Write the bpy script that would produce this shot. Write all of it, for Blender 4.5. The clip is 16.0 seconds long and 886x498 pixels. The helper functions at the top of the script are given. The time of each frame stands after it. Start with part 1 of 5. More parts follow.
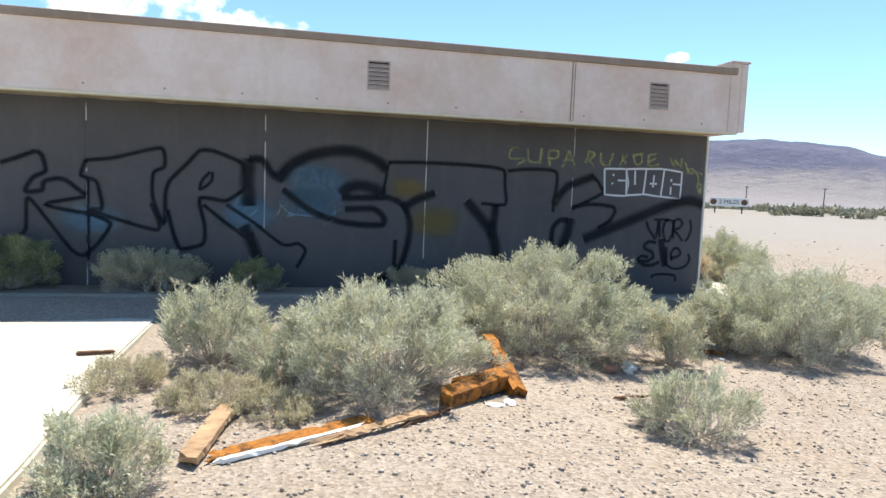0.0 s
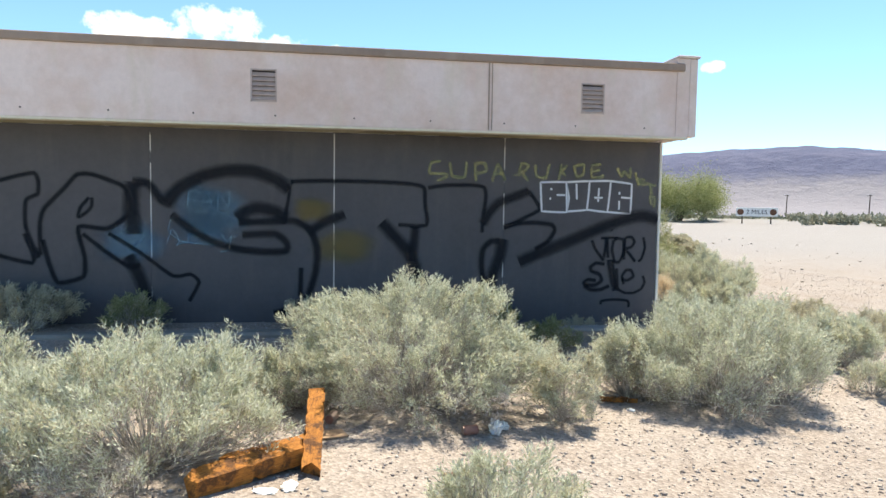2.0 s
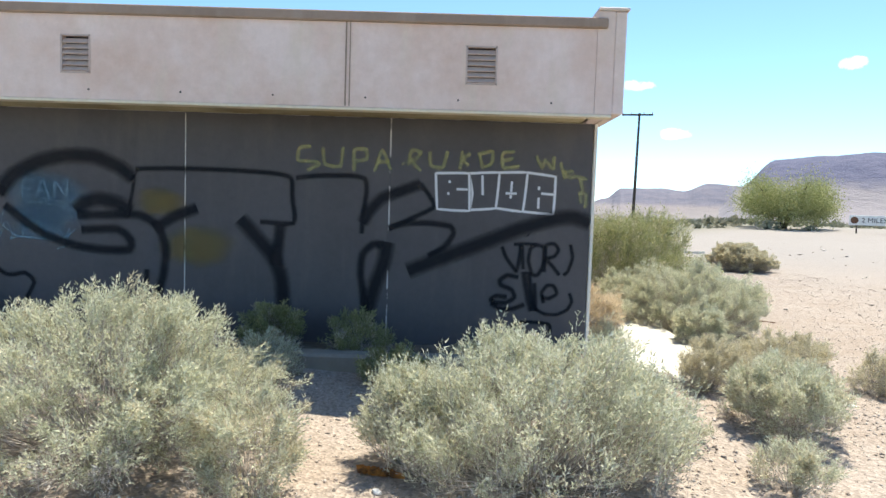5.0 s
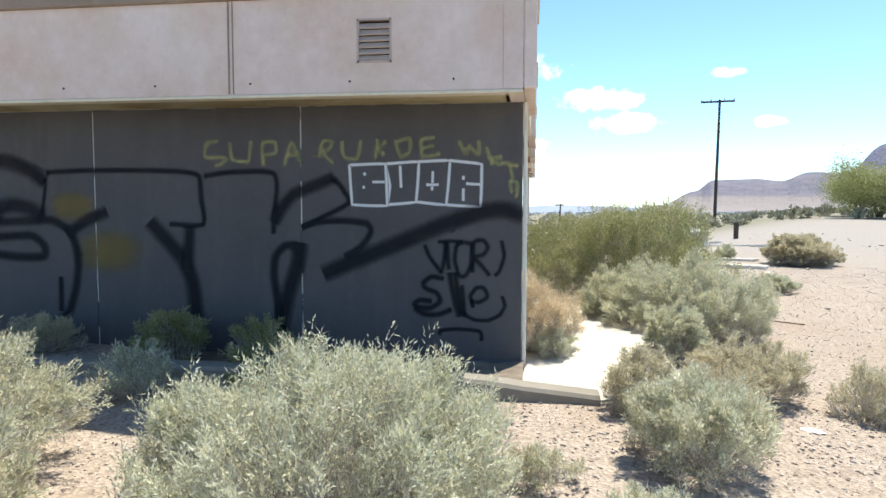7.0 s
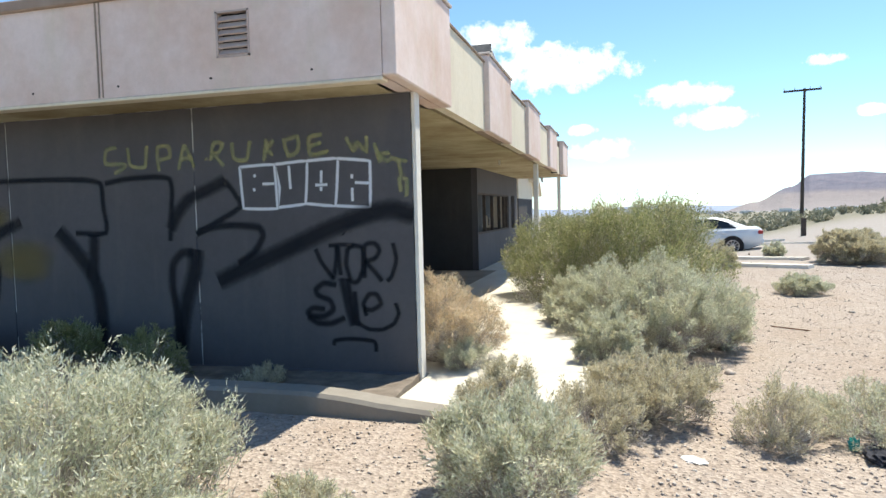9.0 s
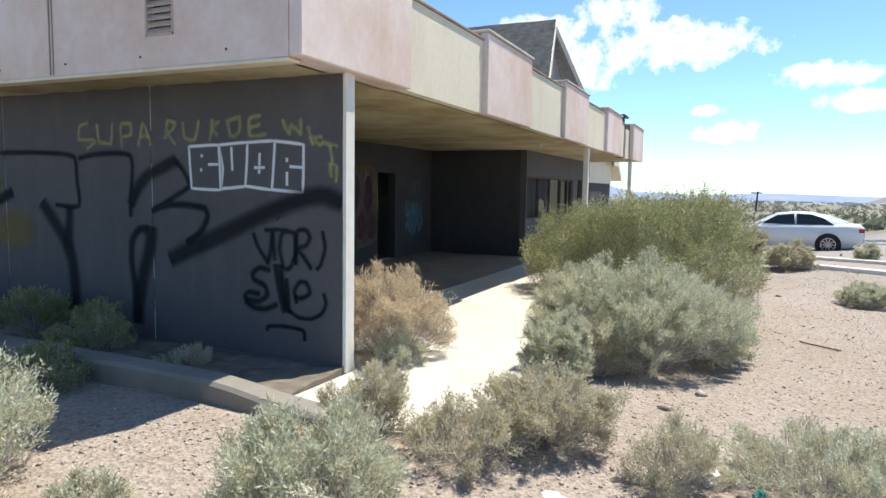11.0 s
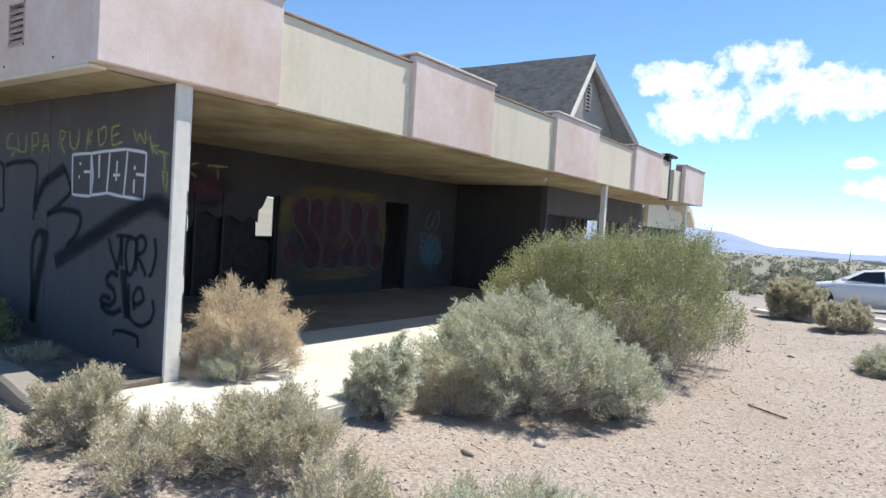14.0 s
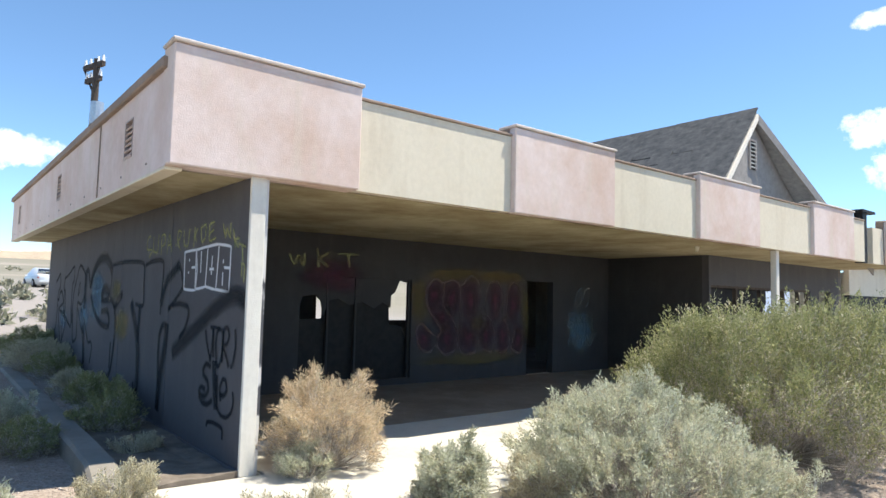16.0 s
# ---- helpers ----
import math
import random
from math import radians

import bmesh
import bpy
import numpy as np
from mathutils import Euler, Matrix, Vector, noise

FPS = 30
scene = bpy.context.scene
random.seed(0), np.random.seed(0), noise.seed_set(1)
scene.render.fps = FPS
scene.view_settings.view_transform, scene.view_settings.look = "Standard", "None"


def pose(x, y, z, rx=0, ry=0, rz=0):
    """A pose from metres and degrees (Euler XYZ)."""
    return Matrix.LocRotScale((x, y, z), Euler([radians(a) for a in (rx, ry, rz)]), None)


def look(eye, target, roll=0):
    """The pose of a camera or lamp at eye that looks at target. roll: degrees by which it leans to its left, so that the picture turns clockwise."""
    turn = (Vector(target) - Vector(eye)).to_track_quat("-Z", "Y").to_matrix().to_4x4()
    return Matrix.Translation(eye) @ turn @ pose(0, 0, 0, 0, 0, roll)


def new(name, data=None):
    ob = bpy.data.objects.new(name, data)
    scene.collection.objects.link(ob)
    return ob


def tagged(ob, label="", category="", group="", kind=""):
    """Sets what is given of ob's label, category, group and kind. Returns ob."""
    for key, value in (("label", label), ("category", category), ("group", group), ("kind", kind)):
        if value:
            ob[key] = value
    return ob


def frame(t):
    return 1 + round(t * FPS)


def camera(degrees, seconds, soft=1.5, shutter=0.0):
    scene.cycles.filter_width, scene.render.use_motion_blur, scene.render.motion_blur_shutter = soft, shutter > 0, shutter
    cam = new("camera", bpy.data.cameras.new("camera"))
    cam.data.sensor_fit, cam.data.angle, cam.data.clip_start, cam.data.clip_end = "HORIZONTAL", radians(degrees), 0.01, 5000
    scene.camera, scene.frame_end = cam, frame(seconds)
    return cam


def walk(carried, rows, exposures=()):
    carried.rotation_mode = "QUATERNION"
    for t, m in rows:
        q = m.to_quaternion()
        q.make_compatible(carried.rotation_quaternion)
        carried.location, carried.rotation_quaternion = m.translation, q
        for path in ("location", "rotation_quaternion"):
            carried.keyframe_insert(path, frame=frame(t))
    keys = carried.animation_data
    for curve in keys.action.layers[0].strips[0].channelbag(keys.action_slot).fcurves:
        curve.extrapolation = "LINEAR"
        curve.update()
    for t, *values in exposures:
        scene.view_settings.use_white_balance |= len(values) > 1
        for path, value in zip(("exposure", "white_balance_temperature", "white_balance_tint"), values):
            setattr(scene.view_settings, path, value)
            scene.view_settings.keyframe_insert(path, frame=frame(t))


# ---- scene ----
cam = camera(68.1, 16.0)
PATH = [
    (0, (-0.619, 0.157, 1.612), (-0.207, 2.106, 1.44), 2.2),
    (0.5, (-0.124, 0.4, 1.605), (0.267, 2.354, 1.434), 1.6),
    (1, (0.357, 0.613, 1.613), (0.697, 2.578, 1.452), 0.9),
    (1.5, (0.816, 0.8, 1.681), (1.143, 2.767, 1.522), 0.4),
    (2, (1.319, 0.952, 1.707), (1.622, 2.925, 1.582), 0.8),
    (2.5, (1.752, 1.159, 1.709), (2.038, 3.135, 1.597), 1.2),
    (3, (2.269, 1.359, 1.689), (2.539, 3.338, 1.591), 1.8),
    (3.5, (2.776, 1.595, 1.686), (2.976, 3.582, 1.577), 1.9),
    (4, (3.273, 1.844, 1.672), (3.439, 3.834, 1.563), 1.9),
    (4.2, (3.509, 1.996, 1.69), (3.629, 3.99, 1.582), 1.8),
    (6.3, (5.56, 3.051, 1.703), (5.412, 5.038, 1.542), 0.7),
    (6.5, (5.738, 3.162, 1.687), (5.563, 5.149, 1.55), 0.2),
    (7, (6.126, 3.417, 1.671), (5.851, 5.394, 1.539), 0.1),
    (7.5, (6.528, 3.686, 1.649), (6.226, 5.658, 1.503), 0.2),
    (8, (6.953, 3.95, 1.628), (6.594, 5.912, 1.482), 0.6),
    (8.5, (7.377, 4.21, 1.609), (6.959, 6.161, 1.472), 0.4),
    (8.7, (7.59, 4.233, 1.593), (7.134, 6.177, 1.477), -0.4),
    (10.8, (9.141, 5.141, 1.719), (8.315, 6.953, 1.533), -0.3),
    (11, (9.302, 5.19, 1.714), (8.48, 7.004, 1.531), 0.9),
    (11.5, (9.706, 5.399, 1.7), (8.803, 7.175, 1.528), 0.2),
    (12, (10.121, 5.633, 1.693), (9.239, 7.423, 1.565), 0.8),
    (12.5, (10.513, 5.866, 1.68), (9.535, 7.607, 1.573), 1.8),
    (13, (10.861, 6.143, 1.651), (9.857, 7.872, 1.617), 2.3),
    (13.5, (11.254, 6.439, 1.597), (10.177, 8.124, 1.567), 3.7),
    (14, (11.481, 6.79, 1.586), (10.333, 8.426, 1.517), 3.6),
    (14.5, (11.671, 7.141, 1.592), (10.433, 8.711, 1.553), 3.2),
    (15, (11.741, 7.434, 1.612), (10.389, 8.908, 1.656), 1.6),
    (15.5, (11.776, 7.686, 1.628), (10.343, 9.078, 1.729), 1.5),
    (16, (11.864, 7.882, 1.65), (10.303, 9.123, 1.799), 1.4),
]
walk(cam, [(t, look(eye, target, roll)) for t, eye, target, roll in PATH],
     exposures=[(0.0, 0.84, 7000, 6), (2.0, 0.95, 7000, 6), (4.0, 0.98, 7000, 6), (8.5, 0.86, 6950, 6), (11.0, 0.66, 6700, 7), (13.5, 0.6, 6450, 8), (15.0, 0.66, 6450, 8), (16.0, 0.84, 6800, 8)])

# ---- world and sun ----
SUN = Vector((0.24, 0.40, 1.0)).normalized()
world = bpy.data.worlds.new("sky")
scene.world = world
world.use_nodes = True
wn, wl = world.node_tree.nodes, world.node_tree.links
sky = wn.new("ShaderNodeTexSky")
sky.sky_type = "NISHITA"
sky.sun_disc = False
sky.sun_elevation = math.asin(SUN.z)
sky.sun_rotation = math.atan2(SUN.x, SUN.y)
sky.dust_density, sky.ozone_density, sky.air_density = 0.0, 2.0, 0.85
sky.altitude = 1500
tint = wn.new("ShaderNodeMix")
tint.data_type, tint.blend_type = "RGBA", "MULTIPLY"
tint.inputs[0].default_value, tint.inputs[7].default_value = 1.0, (0.81, 0.97, 1.04, 1.0)
wl.new(sky.outputs[0], tint.inputs[6])
wl.new(tint.outputs[2], wn["Background"].inputs[0])
wn["Background"].inputs[1].default_value = 0.14
lamp = bpy.data.lights.new("sun", "SUN")
lamp.energy, lamp.angle, lamp.color = 4.4, radians(0.55), (1.0, 0.95, 0.87)
sun = new("sun", lamp)
sun.matrix_world = look(SUN * 60, (0, 0, 0))

# ---- materials ----
def material(name, rough=0.9, metal=0.0):
    m = bpy.data.materials.new(name)
    m.use_nodes = True
    b = m.node_tree.nodes["Principled BSDF"]
    b.inputs["Roughness"].default_value = rough
    b.inputs["Metallic"].default_value = metal
    b.inputs["Specular IOR Level"].default_value = 0.25
    return m, m.node_tree.nodes, m.node_tree.links, b


def coords(n, l, scale=(1, 1, 1), space="Object"):
    c = n.new("ShaderNodeTexCoord")
    if space == "World":
        g = n.new("ShaderNodeNewGeometry")
        out = g.outputs["Position"]
    else:
        out = c.outputs[space]
    mp = n.new("ShaderNodeMapping")
    mp.inputs["Scale"].default_value = scale
    l.new(out, mp.inputs[0])
    return mp.outputs[0]


def noise_tex(n, l, vec, scale, detail=5, rough=0.6):
    t = n.new("ShaderNodeTexNoise")
    t.inputs["Scale"].default_value, t.inputs["Detail"].default_value, t.inputs["Roughness"].default_value = scale, detail, rough
    l.new(vec, t.inputs["Vector"])
    return t.outputs[0]


def ramp(n, l, fac, stops):
    r = n.new("ShaderNodeValToRGB")
    e = r.color_ramp.elements
    e[0].position, e[0].color = stops[0][0], (*stops[0][1], 1)
    e[1].position, e[1].color = stops[-1][0], (*stops[-1][1], 1)
    for p, c in stops[1:-1]:
        x = e.new(p)
        x.color = (*c, 1)
    l.new(fac, r.inputs[0])
    return r.outputs[0]


def mix(n, l, fac, a, b, mode="MIX"):
    m = n.new("ShaderNodeMix")
    m.data_type, m.blend_type = "RGBA", mode
    for sock, v in ((m.inputs[0], fac), (m.inputs[6], a), (m.inputs[7], b)):
        if hasattr(v, "links"):
            l.new(v, sock)
        else:
            sock.default_value = v if isinstance(v, float) else (*v, 1)
    return m.outputs[2]


def bump(n, l, b, height, strength=0.3, distance=0.01):
    k = n.new("ShaderNodeBump")
    k.inputs["Strength"].default_value, k.inputs["Distance"].default_value = strength, distance
    l.new(height, k.inputs["Height"])
    l.new(k.outputs[0], b.inputs["Normal"])


def plaster(name, base, stain, streak, amount=0.5, fine=60.0, relief=0.35):
    """Painted stucco: mottled colour at two scales, streaks that run down, fine relief."""
    m, n, l, b = material(name, 0.92)
    v = coords(n, l, space="World")
    big = noise_tex(n, l, v, 0.9, 6, 0.65)
    v2 = coords(n, l, (2.2, 2.2, 0.35), "World")
    run = noise_tex(n, l, v2, 1.6, 6, 0.6)
    small = noise_tex(n, l, v, 14.0, 5, 0.7)
    c = mix(n, l, ramp(n, l, big, [(0.40, (0, 0, 0)), (0.68, (amount,) * 3)]), base, stain)
    c = mix(n, l, ramp(n, l, run, [(0.52, (0, 0, 0)), (0.75, (amount,) * 3)]), c, streak)
    c = mix(n, l, 0.12, c, ramp(n, l, small, [(0.3, (0.25, 0.23, 0.2)), (0.7, (1, 1, 1))]), "MULTIPLY")
    l.new(c, b.inputs["Base Color"])
    bump(n, l, b, noise_tex(n, l, v, fine, 4), relief, 0.006)
    return m


M_PINK = plaster("pink_stucco", (0.77, 0.645, 0.60), (0.63, 0.45, 0.36), (0.68, 0.58, 0.48), 0.85)
M_CREAM = plaster("cream_stucco", (0.75, 0.675, 0.54), (0.68, 0.59, 0.45), (0.58, 0.49, 0.37), 0.5)
M_SOFFIT = plaster("soffit_board", (0.52, 0.45, 0.29), (0.24, 0.17, 0.085), (0.38, 0.30, 0.17), 0.85)
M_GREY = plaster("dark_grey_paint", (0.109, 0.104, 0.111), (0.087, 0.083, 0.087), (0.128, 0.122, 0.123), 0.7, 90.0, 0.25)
# same recipe as M_GREY with a base about a third darker
M_GREYIN = plaster("grey_paint_darker", (0.072, 0.068, 0.070), (0.052, 0.048, 0.050), (0.085, 0.080, 0.080), 0.7, 90.0, 0.25)
M_TRIM = plaster("white_trim_paint", (0.80, 0.765, 0.69), (0.5, 0.46, 0.4), (0.42, 0.38, 0.33), 0.35)
M_BROWN = plaster("brown_cap", (0.33, 0.25, 0.20), (0.22, 0.16, 0.12), (0.42, 0.34, 0.28), 0.6)
M_CONC = plaster("concrete", (0.30, 0.275, 0.235), (0.16, 0.14, 0.115), (0.22, 0.195, 0.165), 0.6, 40.0, 0.4)
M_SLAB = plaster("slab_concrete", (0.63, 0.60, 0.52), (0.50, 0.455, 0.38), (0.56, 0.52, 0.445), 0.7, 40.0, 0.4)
# one dark mottled plaster for the inside walls and floor
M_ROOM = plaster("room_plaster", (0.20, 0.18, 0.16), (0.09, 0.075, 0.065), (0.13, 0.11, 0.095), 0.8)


def plain(name, c1, c2, rough=0.7, metal=0.0, scale=8.0, relief=0.2):
    m, n, l, b = material(name, rough, metal)
    v = coords(n, l, space="World")
    l.new(ramp(n, l, noise_tex(n, l, v, scale, 6, 0.65), [(0.3, c1), (0.7, c2)]), b.inputs["Base Color"])
    bump(n, l, b, noise_tex(n, l, v, scale * 6, 4), relief, 0.004)
    return m


M_DARK = plain("black_board", (0.012, 0.011, 0.012), (0.03, 0.027, 0.026), 0.6)
M_SLAT = plain("louvre_slat_paint", (0.42, 0.33, 0.29), (0.53, 0.42, 0.37), 0.7)
M_VENT = plain("louvre_paint", (0.52, 0.45, 0.40), (0.62, 0.54, 0.49), 0.7)
M_POLE = plain("creosoted_wood", (0.05, 0.04, 0.035), (0.11, 0.085, 0.07), 0.85)


def old_wood(name, bright, mid, rot):
    """Flaking stain on rotten timber: grain along the length, dark cracks, bleached and decayed patches."""
    m, n, l, b = material(name, 0.85)
    v = coords(n, l, (1.5, 9.0, 9.0))
    o = coords(n, l)
    grain = noise_tex(n, l, v, 9.0, 7, 0.7)
    decay = noise_tex(n, l, o, 7.0, 7, 0.72)
    c = ramp(n, l, grain, [(0.30, rot), (0.46, mid), (0.66, bright)])
    c = mix(n, l, ramp(n, l, decay, [(0.50, (0, 0, 0)), (0.60, (0.9, 0.9, 0.9))]), c, rot)
    l.new(c, b.inputs["Base Color"])
    bump(n, l, b, grain, 0.8, 0.012)
    return m


M_WOOD = old_wood("orange_wood", (0.54, 0.22, 0.045), (0.36, 0.14, 0.03), (0.09, 0.042, 0.02))
M_WOOD2 = plain("weathered_wood", (0.28, 0.17, 0.10), (0.52, 0.36, 0.22), 0.85, 0.0, 6.0)
M_BROKEN = plain("raw_brown_wood", (0.10, 0.05, 0.03), (0.2, 0.1, 0.06), 0.85, 0.0, 6.0)
M_WHITE = plain("white_litter", (0.72, 0.71, 0.68), (0.85, 0.84, 0.81), 0.6)
M_SHINGLE = plain("weathered_shingle", (0.05, 0.053, 0.058), (0.13, 0.13, 0.13), 0.9, 0.0, 5.0, 0.5)
M_FELT = plain("bare_roof_felt", (0.24, 0.245, 0.25), (0.40, 0.40, 0.40), 0.8)
M_GABLE = plain("grey_gable_board", (0.27, 0.25, 0.24), (0.36, 0.34, 0.32), 0.85)


def ground_material():
    m, n, l, b = material("gravelly_desert_soil", 0.95)
    v = coords(n, l, space="World")
    big = noise_tex(n, l, v, 0.12, 5, 0.6)
    mid = noise_tex(n, l, v, 1.1, 6, 0.65)
    c = mix(n, l, ramp(n, l, big, [(0.35, (0, 0, 0)), (0.65, (1, 1, 1))]), (0.385, 0.335, 0.29), (0.435, 0.385, 0.34))
    c = mix(n, l, ramp(n, l, mid, [(0.45, (0, 0, 0)), (0.72, (0.6, 0.6, 0.6))]), c, (0.35, 0.28, 0.22))
    w = n.new("ShaderNodeTexVoronoi")
    w.inputs["Scale"].default_value = 42.0
    l.new(v, w.inputs["Vector"])
    grit = ramp(n, l, w.outputs["Color"], [(0.1, (0.35, 0.28, 0.24)), (0.55, (0.9, 0.85, 0.8)), (0.95, (1.25, 1.2, 1.15))])
    c = mix(n, l, 0.55, c, grit, "MULTIPLY")
    fine = noise_tex(n, l, v, 160.0, 3, 0.7)
    c = mix(n, l, 0.5, c, ramp(n, l, fine, [(0.3, (0.55, 0.5, 0.45)), (0.65, (1.1, 1.1, 1.1))]), "MULTIPLY")
    # greyer open plain, scrub-covered valley floor, then painted haze farthest out
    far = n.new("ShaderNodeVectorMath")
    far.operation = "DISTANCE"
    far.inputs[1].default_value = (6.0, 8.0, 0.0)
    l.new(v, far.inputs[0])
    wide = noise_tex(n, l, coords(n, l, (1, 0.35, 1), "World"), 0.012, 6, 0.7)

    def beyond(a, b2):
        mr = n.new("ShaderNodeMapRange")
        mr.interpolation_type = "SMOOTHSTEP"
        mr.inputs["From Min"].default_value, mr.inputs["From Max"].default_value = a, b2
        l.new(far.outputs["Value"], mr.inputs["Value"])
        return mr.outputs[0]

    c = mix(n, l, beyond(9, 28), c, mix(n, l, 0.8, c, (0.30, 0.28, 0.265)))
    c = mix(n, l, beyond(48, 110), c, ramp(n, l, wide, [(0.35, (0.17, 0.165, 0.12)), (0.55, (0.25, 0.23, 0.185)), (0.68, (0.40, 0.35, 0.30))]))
    sep = n.new("ShaderNodeSeparateXYZ")
    l.new(v, sep.inputs[0])

    def calc(op, a, b2):
        k2 = n.new("ShaderNodeMath")
        k2.operation = op
        for i2, q in enumerate((a, b2)):
            if isinstance(q, (int, float)):
                k2.inputs[i2].default_value = q
            else:
                l.new(q, k2.inputs[i2])
        return k2.outputs[0]

    north = calc("SUBTRACT", sep.outputs[1], calc("MULTIPLY", 0.9, calc("MAXIMUM", calc("SUBTRACT", sep.outputs[0], 2.0), 0.0)))
    mr = n.new("ShaderNodeMapRange")
    mr.interpolation_type = "SMOOTHSTEP"
    mr.inputs["From Min"].default_value, mr.inputs["From Max"].default_value = 27.0, 42.0
    l.new(north, mr.inputs["Value"])
    c = mix(n, l, mr.outputs[0], c, ramp(n, l, wide, [(0.35, (0.18, 0.175, 0.125)), (0.60, (0.27, 0.245, 0.195)), (0.72, (0.38, 0.34, 0.29))]))
    # distance haze put into the soil colour as blue-grey past 500 m
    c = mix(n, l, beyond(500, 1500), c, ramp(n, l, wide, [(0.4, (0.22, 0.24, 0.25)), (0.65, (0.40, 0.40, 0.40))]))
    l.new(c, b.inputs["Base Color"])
    k = n.new("ShaderNodeBump")
    k.inputs["Strength"].default_value, k.inputs["Distance"].default_value = 0.6, 0.012
    l.new(w.outputs["Distance"], k.inputs["Height"])
    l.new(k.outputs[0], b.inputs["Normal"])
    return m


M_GROUND = ground_material()


# ---- building blocks ----
def link_mesh(name, bm, mat, parent=None, label=""):
    me = bpy.data.meshes.new(name)
    bm.normal_update()
    bm.to_mesh(me)
    bm.free()
    for k in mat if isinstance(mat, (list, tuple)) else [mat]:
        me.materials.append(k)
    ob = new(name, me)
    if parent is not None:
        ob.parent = parent
    if label:
        tagged(ob, label)
    return ob


def part(name, bm, mat, parent, label=""):
    return link_mesh(name, bm, mat, parent, label)


def thing(name, label, category, loc=(0, 0, 0), group="", kind="", rz=0.0):
    e = new(name)
    e.empty_display_size = 0.2
    e.matrix_world = pose(*loc, 0, 0, rz)
    return tagged(e, label, category, group, kind)


def box(bm, x0, y0, z0, x1, y1, z1, bevel=0.0, m=None):
    r = bmesh.ops.create_cube(bm, size=1.0)
    vs = r["verts"]
    for v in vs:
        v.co = Vector((x0 + (v.co.x + 0.5) * (x1 - x0), y0 + (v.co.y + 0.5) * (y1 - y0), z0 + (v.co.z + 0.5) * (z1 - z0)))
    if m is not None:
        bmesh.ops.transform(bm, matrix=m, verts=vs)
    if bevel:
        es = list({e for v in vs for e in v.link_edges})
        bmesh.ops.bevel(bm, geom=es, offset=bevel, segments=1, affect="EDGES")
    return bm


def boxes(*bs, bevel=0.0):
    bm = bmesh.new()
    for b in bs:
        box(bm, *b, bevel=bevel)
    return bm


def rod(bm, p0, p1, r0, r1=None, sides=8):
    p0, p1 = Vector(p0), Vector(p1)
    d = p1 - p0
    r = bmesh.ops.create_cone(bm, cap_ends=True, segments=sides, radius1=r0, radius2=r0 if r1 is None else r1, depth=d.length)
    m = Matrix.Translation((p0 + p1) / 2) @ d.to_track_quat("Z", "Y").to_matrix().to_4x4()
    bmesh.ops.transform(bm, matrix=m, verts=r["verts"])
    return bm


def prism(bm, outline, axis, a, b):
    """A flat outline of (u, v) pairs pushed along an axis from a to b. axis x: (u, v) = (y, z); y: (x, z); z: (x, y)."""
    put = {"x": lambda u, v, w: (w, u, v), "y": lambda u, v, w: (u, w, v), "z": lambda u, v, w: (u, v, w)}[axis]
    lo = [bm.verts.new(put(u, v, a)) for u, v in outline]
    hi = [bm.verts.new(put(u, v, b)) for u, v in outline]
    fs = [bm.faces.new(lo), bm.faces.new(hi[::-1])]
    k = len(outline)
    for i in range(k):
        fs.append(bm.faces.new((lo[i], hi[i], hi[(i + 1) % k], lo[(i + 1) % k])))
    bmesh.ops.recalc_face_normals(bm, faces=fs)
    return bm


def smooth(a, b, x):
    t = min(1.0, max(0.0, (x - a) / (b - a)))
    return t * t * (3 - 2 * t)


# ---- ground ----
def ground_z(x, y):
    dx, dy = x - 6.0, y - 8.0
    d = math.hypot(dx, dy)
    az = math.degrees(math.atan2(dx, dy))
    z = -0.2 + 0.17 * smooth(5.5, 0.0, x) * smooth(40, 15, d)
    if az < -30 or az > 150:
        west = smooth(-30, -60, az) if az < 0 else 0.0
        z += west * (0.045 * max(0.0, min(d, 420) - 24))
    else:
        east = smooth(8, 24, az)
        z += east * 0.024 * max(0.0, min(d, 60) - 14)
        drop = max(0.0, min(d, 3000) - 18)
        z -= (1 - east) * (0.028 * min(drop, 40) + 0.010 * max(0.0, drop - 40))
        z -= east * 0.008 * max(0.0, min(d, 3000) - 75)
    z += 0.15 * math.exp(-((x - 7.3) ** 2 + (y - 9.6) ** 2) / 2.2)
    z += 0.12 * smooth(7.3, 8.7, y) * smooth(6.2, 4.6, x) * smooth(14, 11, y)
    z += 0.15 * math.exp(-(x - 5.8) ** 2 / 1.5 - (y - 8.3) ** 2 / 2.5) * smooth(9.5, 9.0, y)
    z -= 0.09 * math.exp(-(x - 10.3) ** 2 / 6 - (y - 15.5) ** 2 / 20)
    near = smooth(45, 20, d)
    z += near * 0.05 * noise.noise((x * 0.35, y * 0.35, 0.0)) + near * 0.015 * noise.noise((x * 1.7, y * 1.7, 3.0))
    return z


